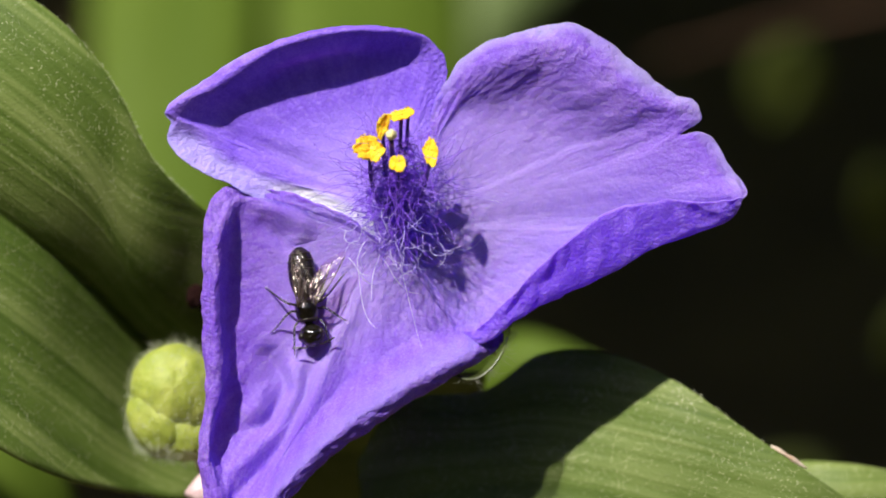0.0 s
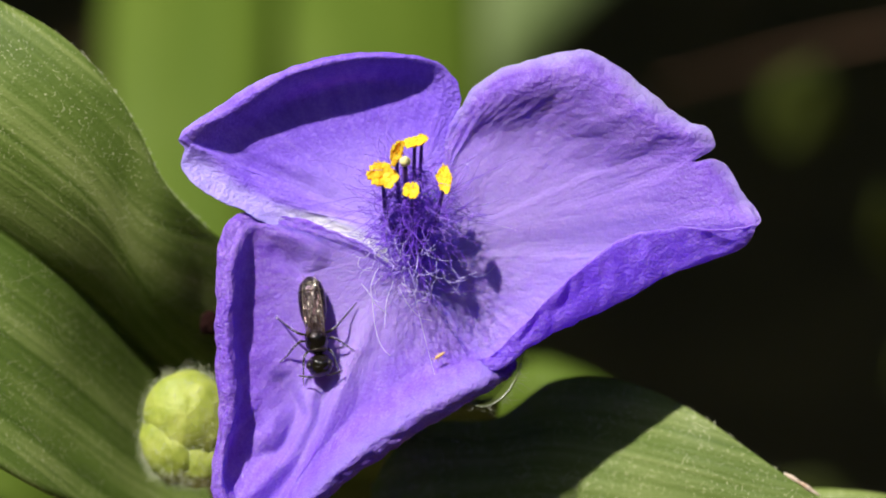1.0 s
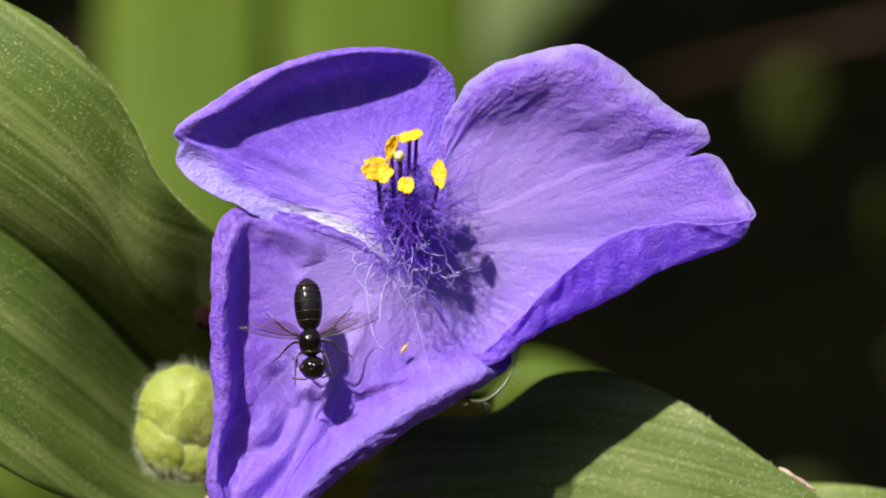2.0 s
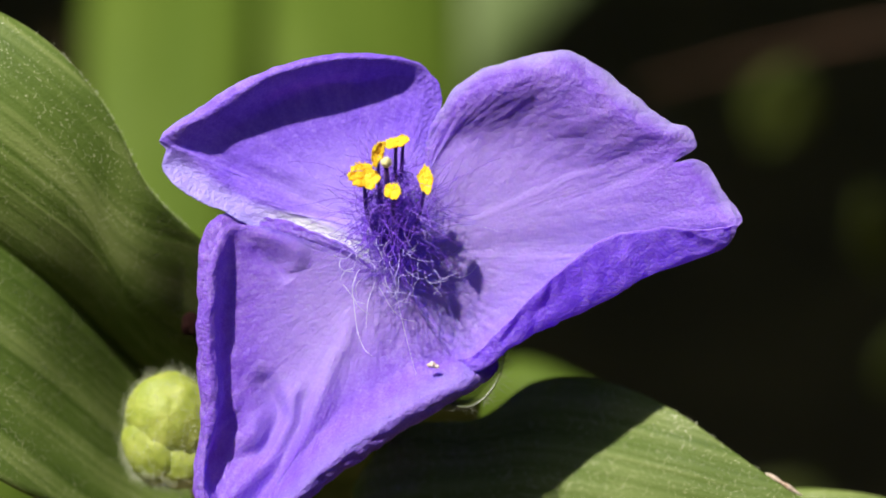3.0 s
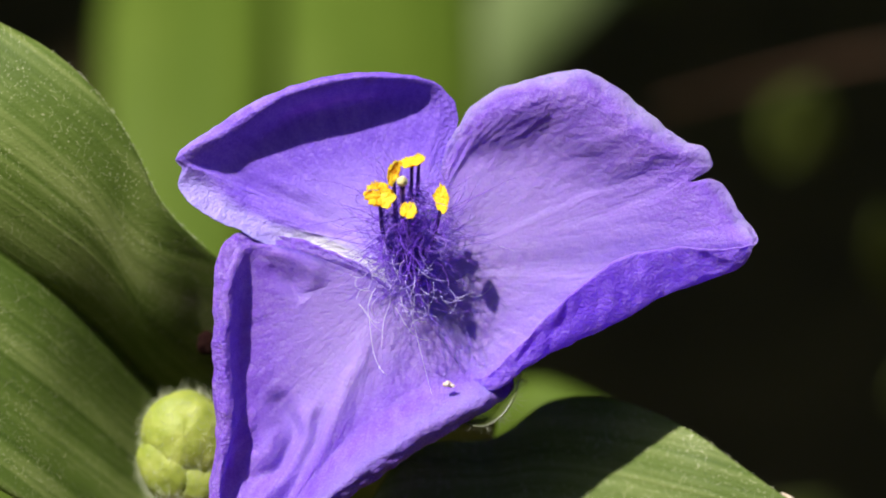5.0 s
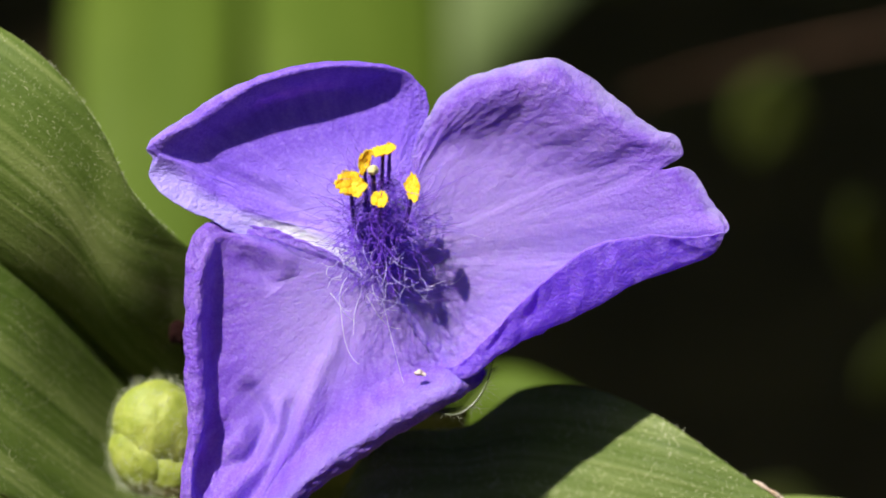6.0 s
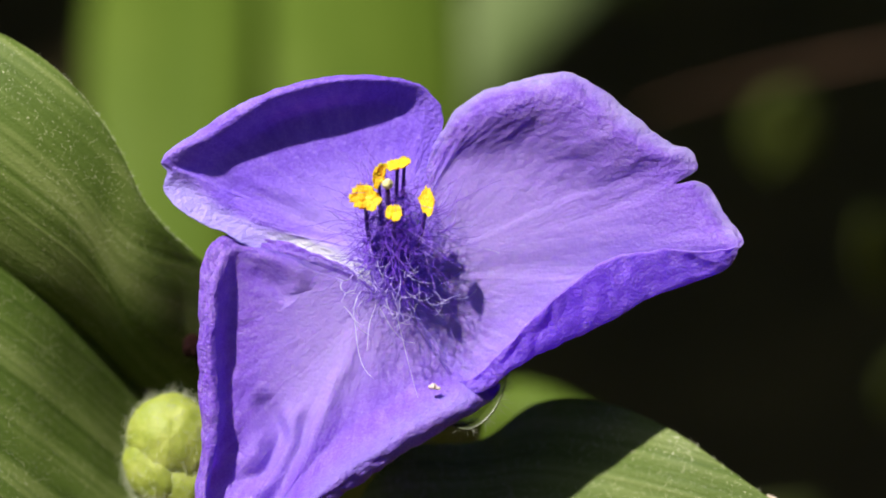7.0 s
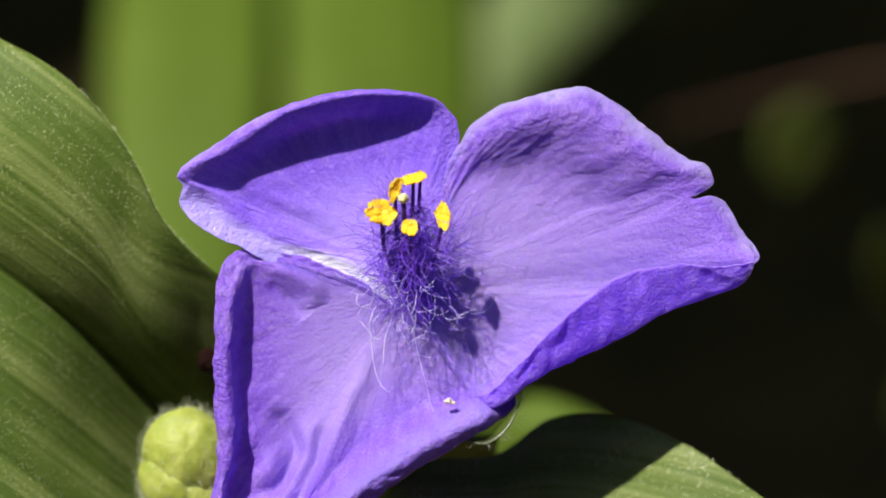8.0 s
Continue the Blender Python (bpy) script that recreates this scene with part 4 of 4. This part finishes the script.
# ---- bud, sepal, old bract ----
def fuzz(centre, radii, count, length, radius, seed, spread=0.6):
    """Short curved hairs standing off a rounded body."""
    r, geos = random.Random(seed), []
    for i in range(count):
        d = np.array([r.gauss(0, 1) for _ in range(3)])
        d /= np.linalg.norm(d)
        p = np.array(centre) + d * np.array(radii) * 0.97
        w = d + np.array([r.gauss(0, spread) for _ in range(3)])
        w /= np.linalg.norm(w)
        l = length * r.uniform(0.5, 1.3)
        side = np.array([r.gauss(0, 0.3) for _ in range(3)]) * l
        geos.append(tube([p, p + w * l * 0.5 + side * 0.25, p + w * l + side], (radius, radius * 0.8, radius * 0.4), 4, 6, False))
    return joined(geos)


bud = thing("flower_bud", (-16.13, -12.90, -5), "round hairy yellow-green flower bud on a short stalk", "flower bud")
part("pedicel", tube([(-15.60, -10.53, -5.5), (-14.6, -12.6, -8), (-13.6, -15.93, -11)], (0.6, 0.6, 0.8), 10, 12), STEM_PINK, bud)
for x, y, z, rx, ry, rz, turn, seed in ((308, 688, -4.0, 2.6, 2.8, 1.9, 10, 1.0), (284, 738, -4.2, 2.0, 2.5, 1.8, 20, 2.0), (318, 768, -4.3, 2.0, 1.6, 1.6, -20, 3.0)):
    c = np.array(((x - 784) * 0.0339, (441 - y) * 0.0339, z))
    s = part("sepal", blob(c, (rx, ry, rz), Euler((0, 0, radians(turn))).to_matrix(), 0.10, seed, 24, 32), SEPAL, bud, "hairy yellow-green sepal")
    part("sepal_hairs", fuzz(c, (rx, ry, rz), 1500, 0.48, 0.009, int(seed) + 30), HAIR_PALE, s, "fine pale hairs", "stuff")

spent = thing("spent_bud", (-15.14, -4.10, -9), "small dark red withered bud behind the petal", "flower bud")
part("husk", blob((-15.01, -2.84, -7), (0.55, 0.75, 0.5), None, 0.35, 4.0, 14, 18), BUD_RED, spent)
part("pedicel", tube([(-14.95, -2.90, -7.3), (-14.30, -4.6, -9), (-13.5, -9.00, -11.5)], (0.2, 0.25, 0.3), 8, 12), BUD_RED, spent)


def sepal_cup():
    """A boat-shaped sepal under the petals, with hairs along its rim."""
    rim = curve([(-0.47, -6.66, 0.2), (0.53, -7.43, 1.3), (1.86, -7.68, 1.9), (2.93, -6.95, 1.9), (3.63, -5.80, 1.5), (4.05, -4.32, 0.2)], 60)
    heart = np.array((0.54, -4.04, -4))
    t = np.linspace(0, 1, 24)[:, None, None]
    g = heart + (rim[None] - heart) * t
    g[..., 2] -= 1.6 * np.sin(np.pi * t[..., 0])
    s = part("sepal", sheet(g), SEPAL_GREY, flower, "translucent grey-green sepal with a pale rim", thick=0.12)
    part("sepal_rim", tube(rim[4:58:6], 0.03, 6, 50), STEM_SILVER, s, "pale shining rim")
    r, geos = random.Random(3), []
    for i in range(75):
        p = rim[r.randrange(16, 58)] + np.array((0, 0, -0.1))
        w = p - np.array((1.04, -4.99, 0))
        w = w / np.linalg.norm(w) + np.array((r.gauss(0, 0.35), r.gauss(0, 0.35), r.gauss(-0.1, 0.4)))
        l = r.uniform(0.3, 0.65)
        bend = np.array((r.gauss(0, 0.3), r.gauss(0, 0.3), 0)) * l
        geos.append(tube([p, p + w * l * 0.6, p + w * l + bend], (0.010, 0.008, 0.005), 4, 7, False))
    part("sepal_hairs", joined(geos), HAIR_GREY, s, "fringe of fine hairs", "stuff")


sepal_cup()
part("dry_edge", tube([(19.58, -11.75, -2.5), (20.05, -12.01, -2.4), (20.51, -12.31, -2.3), (20.85, -12.52, -2.3), (21.29, -12.82, -2.3), (21.73, -13.09, -2.4)], (0.06, 0.15, 0.10, 0.17, 0.12, 0.05), 8, 22), DRY_TIP, plant, "dry brown torn edge")
crumb = thing("petal_crumb", (-0.47, -5.12, 2.2), "tiny pinkish white crumb lying on the petal", "debris")


# ---- the small bee ----
BEE_BUILD = (1.09, 1.03, 1.06)


def bee_part(name, geo, material, parent, label="", kind="", at=(0, 0, 0)):
    build = np.array(BEE_BUILD if parent is bee or parent.parent is bee else (1, 1, 1), float)
    ob = new(name, mesh_of(name, (np.asarray(geo[0], float) - np.array(at, float)) * build, geo[1]))
    ob.data.materials.append(material)
    ob.parent = parent
    ob.location = Vector(np.array(at) * build) * MM
    return tagged(ob, label, "", "", kind)


def spindle(stops, sides=22, n=26):
    """A body of revolution along x, flattened a little: rows of x, z, half width."""
    p = curve([(x, 0, z, w) for x, z, w in stops], n)
    w = np.linspace(0, 2 * math.pi, sides, endpoint=False)
    verts = [(x, max(r, 0.01) * math.cos(a), z + 0.74 * max(r, 0.01) * math.sin(a)) for x, _, z, r in p for a in w]
    faces = [(i * sides + j, i * sides + (j + 1) % sides, (i + 1) * sides + (j + 1) % sides, (i + 1) * sides + j) for i in range(len(p) - 1) for j in range(sides)]
    faces += [tuple(range(sides))[::-1], tuple((len(p) - 1) * sides + j for j in range(sides))]
    return np.array(verts), faces


bee = new("small_bee")
bee.empty_display_size = 0.002
tagged(bee, "small glossy black bee standing on the petal", "bee")
thorax = bee_part("thorax", blob((0, 0, 0.95), (0.80, 0.68, 0.66), None, 0.09, 1.0, 24, 32), SHELL, bee, "glossy bronze-black thorax")
bee_part("collar", blob((0.52, 0, 0.98), (0.20, 0.58, 0.46), None, 0.05, 2.0, 12, 20), BAND, thorax)
head = bee_part("head", blob((1.38, 0, 0.82), (0.64, 0.70, 0.64), None, 0.10, 3.0, 24, 32), SHELL, bee, "shiny black head", at=(0.85, 0, 0.85))
for side in (-1, 1):
    bee_part("eye", blob((0.45, 0.58 * side, 0.02), (0.26, 0.20, 0.40), Euler((0, 0, radians(20 * side))).to_matrix(), 0.02, 4.0, 14, 18), EYE_SHELL, head, "dark oval compound eye")
    bee_part("antenna", tube([(0.80, 0.16 * side, 0.05), (1.10, 0.45 * side, 0.25), (1.05, 0.75 * side, 0.10), (0.95, 1.25 * side, 0.02)], (0.035, 0.035, 0.05, 0.04), 7, 16), LEG_SHELL, head)
bee_part("mandible", blob((0.92, 0, -0.22), (0.16, 0.30, 0.14), None, 0.1, 5.0, 10, 12), BAND, head)
abdomen = bee_part("abdomen", spindle(((-0.55, 0.88, 0.16), (-0.80, 0.86, 0.50), (-1.3, 0.86, 0.72), (-2.0, 0.86, 0.80), (-2.7, 0.84, 0.74), (-3.2, 0.80, 0.54), (-3.5, 0.78, 0.18))),
                   SHELL, bee, "glossy black banded abdomen", at=(-0.6, 0, 0.92))
for x, w in ((-0.55, 0.67), (-1.05, 0.765), (-1.6, 0.78), (-2.1, 0.745), (-2.5, 0.60)):
    ring = [(x, w * math.cos(a), -0.06 + 0.74 * w * math.sin(a)) for a in np.linspace(0, 2 * math.pi, 25)]
    bee_part("segment_band", tube(ring, 0.028, 5, 50, False), BAND, abdomen)


def wing_geo(length, width, side):
    t = np.linspace(0, 1, 26)
    front = 0.12 * np.sin(t * math.pi)
    back = -width * np.sin(np.clip(t, 0, 1) ** 0.75 * math.pi) ** 0.65
    rows = []
    for k in np.linspace(0, 1, 10):
        y = front + (back - front) * k
        z = 0.10 * np.sin(t * 3.0) + 0.03 * np.sin(k * 9 + t * 7)
        rows.append(np.stack([-t * length, y * side, z], -1))
    return sheet(np.array(rows))[:2]


wings = []
for side in (1, -1):
    for name, length, width, z in (("forewing", 3.5, 1.0, 1.95), ("hindwing", 2.4, 0.68, 1.88)):
        root = (-0.10 if name == "forewing" else -0.3, 0.50 * side, z - 0.30)
        v, f = wing_geo(length, width, side)
        w = bee_part(name, (v + np.array(root), f), WING, bee, "clear brown-tinted veined wing", at=root)
        lines = [tube([(-0.05, 0, 0.02), (-0.5 * length, 0.11 * side, 0.12), (-0.9 * length, 0.02 * side, 0.05)], 0.032, 5, 14),
                 tube([(-0.1, -0.02 * side, 0.02), (-0.4 * length, -0.30 * width * side, 0.12), (-0.75 * length, -0.45 * width * side, 0.08)], 0.022, 5, 14),
                 tube([(-0.4 * length, -0.30 * width * side, 0.12), (-0.55 * length, 0.05 * side, 0.13)], 0.02, 5, 8),
                 tube([(-0.15, -0.05 * side, 0.02), (-0.4 * length, -0.68 * width * side, 0.10), (-0.6 * length, -0.85 * width * side, 0.06)], 0.02, 5, 14)]
        bee_part("vein", joined(lines), VEIN, w)
        wings.append((w, root, side, name))
for side in (1, -1):
    for x0, pts in ((0.40, ((0.75, 0.80, 0.80), (1.20, 0.92, 0.62), (1.75, 1.02, 0.14), (2.25, 1.08, 0.03))),
                    (0.0, ((-0.02, 0.95, 0.95), (0.18, 1.30, 0.80), (0.60, 1.85, 0.14), (0.90, 2.30, 0.03))),
                    (-0.35, ((-0.45, 0.90, 0.90), (-0.70, 1.30, 0.85), (-1.35, 1.95, 0.20), (-1.85, 2.50, 0.03)))):
        path = [(x0, 0.42 * side, 0.62)] + [(x, y * side, z) for x, y, z in pts]
        leg = bee_part("leg", tube(path, (0.06, 0.068, 0.060, 0.042, 0.020), 8, 24), LEG_SHELL, bee, "thin dark jointed leg")
        r, hairs = random.Random(int(x0 * 10) + 40 + side), []
        line = curve(path, 40)
        for i in range(26):
            p = line[r.randrange(8, 38)]
            w = np.array([r.gauss(0, 1) for _ in range(3)])
            w = w / np.linalg.norm(w) * r.uniform(0.10, 0.20)
            hairs.append(tube([p, p + w * 0.6, p + w + np.array((-0.03, 0, 0))], (0.010, 0.008, 0.004), 3, 4, False))
        v, f = joined(hairs)
        bee_part("leg_hairs", (v * np.array(BEE_BUILD), f), HAIR_LILAC, leg, "fine pale hairs", "stuff")

# ---- the thrips ----
thrips = new("thrips")
tagged(thrips, "minute orange-yellow thrips crawling on the petal", "insect")
bee_part("body", spindle(((-0.36, 0.12, 0.02), (-0.2, 0.13, 0.08), (0.05, 0.14, 0.10), (0.24, 0.14, 0.085), (0.34, 0.13, 0.03)), 10, 14), THRIPS_SKIN, thrips)
for side in (1, -1):
    bee_part("antenna", tube([(0.32, 0.02 * side, 0.13), (0.45, 0.06 * side, 0.15), (0.52, 0.09 * side, 0.12)], 0.014, 5, 6), THRIPS_SKIN, thrips)
    for x in (-0.05, 0.1, 0.22):
        bee_part("leg", tube([(x, 0.06 * side, 0.10), (x + 0.03, 0.16 * side, 0.09), (x + 0.04, 0.22 * side, 0.0)], 0.014, 5, 6), THRIPS_SKIN, thrips)
part("grain", blob((-0.47, -5.12, 2.25), (0.24, 0.17, 0.16), None, 0.7, 2.0, 12, 14), CRUMB_SKIN, crumb)
part("grain", blob((-0.17, -5.22, 2.2), (0.13, 0.11, 0.11), None, 0.7, 4.0, 10, 12), CRUMB_SKIN, crumb)


def edge_fuzz(points, count, length, seed, away):
    """Short bristles along a leaf's margin."""
    r, geos = random.Random(seed), []
    line = curve(points, 200)
    for i in range(count):
        p = line[r.randrange(200)]
        w = np.array(away, float) + np.array([r.gauss(0, 0.35) for _ in range(3)])
        l = length * r.uniform(0.4, 1.2)
        geos.append(tube([p - w * 0.05, p + w * l * 0.6, p + w * l + np.array([r.gauss(0, 0.2) for _ in range(3)]) * l], (0.018, 0.014, 0.006), 4, 5, False))
    return joined(geos)


part("leaf_bristles", edge_fuzz([(-15.14, 2.86, -5.5), (-17.38, 5.38, -3), (-19.65, 9.89, -1.5), (-22.98, 13.74, -1), (-27.72, 16.45, -1.5)], 220, 0.16, 5, (0.75, 0.6, 0)), HAIR_PALE, plant, "fine pale bristles", "stuff")
part("leaf_bristles", edge_fuzz([(9.47, -6.31, -7.5), (14.11, -8.07, -4), (17.79, -10.65, -3), (21.81, -13.44, -2.5)], 110, 0.14, 6, (0.5, 0.8, 0)), HAIR_PALE, plant, "fine pale bristles", "stuff")
part("leaf_bristles", edge_fuzz([(-16.08, -15.35, -10.5), (-18.73, -14.91, -8.5), (-22.33, -13.93, -6), (-25.92, -12.15, -4)], 120, 0.2, 7, (-0.3, -0.9, 0)), HAIR_PALE, plant, "fine pale bristles", "stuff")


# ---- what moves ----
def on_face(x, y, z, heading, pitch=0.0, roll=0.0):
    """A pose on the flower's face: millimetres and degrees; heading 0 looks along x, 90 up."""
    return FACE @ Matrix.Translation(Vector((x, y, z)) * MM) @ pose(0, 0, 0, 0, 0, heading) @ pose(0, 0, 0, roll, pitch, 0)


def motions():
    steps = [(0.0, (-8.00, -3.70, 0.42), -82), (0.3, (-8.00, -3.72, 0.42), -82), (0.6, (-8.02, -3.78, 0.42), -82), (0.8, (-8.12, -3.88, 0.42), -82), (1.0, (-8.22, -3.90, 0.42), -83),
             (1.3, (-8.22, -3.88, 0.42), -84), (1.5, (-8.26, -3.84, 0.42), -84), (1.7, (-8.22, -3.84, 0.42), -84)]
    rest = pose(-0.55, -0.12, soil_height(-0.55, -0.12) + 0.0002, 0, 0, -150)
    walk(bee, [(t, on_face(*p, h, -6)) for t, p, h in steps] + [
        (1.9, on_face(*(-8.19, -3.85, 0.3), -84, 4)), (2.0, on_face(*(-8.22, -4.28, 3), -86, -6)), (2.1, on_face(*(-8.57, -5.81, 9), -95, -10)),
        (2.2, on_face(*(-9.88, -8.78, 18), -105, -6)), (2.35, on_face(*(-13.68, -15.64, 30), -115, 0)), (2.6, on_face(-36, -42, 48, -125, 0)),
        (2.8, on_face(-70, -60, 55, -130, 0)), (3.2, pose(-0.42, -0.10, 0.12, 0, 0, -160)), (3.5, rest), (8.0, rest)])
    spread = {-1: [(0.0, 2), (0.3, 4), (0.4, 32), (0.5, 4), (0.6, 34), (0.7, 4), (1.0, 2), (1.7, 2), (1.9, 10)],
              1: [(0.0, 42), (0.1, 30), (0.2, 32), (0.3, 24), (0.4, 4), (0.6, 4), (1.0, 2), (1.5, 4), (1.6, 8), (1.7, 32), (1.8, 10), (1.9, 20)]}
    for w, root, side, name in wings:
        rows, root = [], [c * k for c, k in zip(root, BEE_BUILD)]
        for t, a in spread[side]:
            a = a if name == "forewing" else a * 0.8
            rows.append((t, pose(*(c * MM for c in root), (-6 + 0.3 * a) * side, -9, (4 - a) * side)))
        for i in range(16):
            t = 2.0 + 0.1 * i
            beat = 32 if i % 2 else -22
            rows.append((t, pose(*(c * MM for c in root), beat * side, 0, -76 * side)))
        rows += [(t, pose(*(c * MM for c in root), -6 * side, 3, 2 * side)) for t in (3.7, 8.0)]
        walk(w, rows)
    root = Vector(c * k for c, k in zip((-0.6, 0, 0.92), BEE_BUILD)) * MM
    walk(abdomen, [(t, pose(*root, 0, a, 0)) for t, a in ((0.0, -4), (0.2, -1), (0.4, -9), (0.5, -3), (0.6, -9), (0.8, -4), (1.2, -2), (1.7, -4), (2.1, -6), (8.0, -4))])
    root = Vector(c * k for c, k in zip((0.85, 0, 0.85), BEE_BUILD)) * MM
    walk(head, [(t, pose(*root, 0, 8, a)) for t, a in ((0.0, 6), (0.4, 2), (0.8, -3), (1.2, 3), (1.7, 4), (8.0, 0))])
    walk(thrips, [(t, on_face(*p, h)) for t, p, h in (
        (0.0, (2.96, -6.09, -1.5), 135), (0.4, (3.01, -6.26, 0.2), 130), (0.5, (2.74, -6.05, 0.7), 130), (0.6, (0.93, -5.41, 2.5), 115), (0.7, (0.67, -4.96, 1.9), 100), (0.8, (0.33, -4.47, 1.3), 140),
        (0.9, (-0.67, -4.31, 0.9), 190), (1.0, (-0.97, -4.70, 1.1), 215), (1.1, (-1.17, -4.93, 1.3), 230), (1.2, (-1.17, -5.20, 1.5), 255), (1.3, (-1.06, -5.62, 1.9), 270), (1.4, (-1.03, -5.59, 1.9), 265),
        (1.5, (-1.33, -5.62, 1.9), 200), (1.6, (-2.23, -5.53, 1.7), 172), (1.7, (-3.03, -5.70, 1.5), 195), (1.85, (-3.47, -5.30, 1.3), 130), (2.0, (-2.80, -4.64, 1), 50), (2.3, (0.20, -3.97, 1), 20),
        (2.5, (2.04, -3.81, 0.8), 30), (2.8, (4.05, -2.47, 0.4), 45), (3.2, (4.72, -1.81, 0.3), 80), (3.4, (3.98, -0.90, 0.3), 130), (3.5, (3.78, -0.27, 0.3), 110), (3.6, (2.98, 0.40, 0.3), 160),
        (3.8, (2.11, 0.60, 0.3), 170), (4.0, (1.24, 0.70, 0.3), 180), (4.3, (-0.13, 0.70, 0.2), 180), (4.7, (-1.81, 0.87, 0), 180), (8.0, (-2.31, 0.87, -0.2), 180))])
    here = np.array((-0.37, -5.19, 2))
    walk(crumb, [(t, on_face(*p, h)) for t, p, h in (
        (0.0, (-2.39, 3.18, 3), 0), (2.1, (-2.39, 3.18, 3), 0), (2.2, (-2.10, 2.26, 6), 30), (2.3, (-1.60, 0.36, 6.5), 70), (2.4, (-0.86, -3.27, 4), 50), (2.5, here, 0), (8.0, here, 0))])


motions()
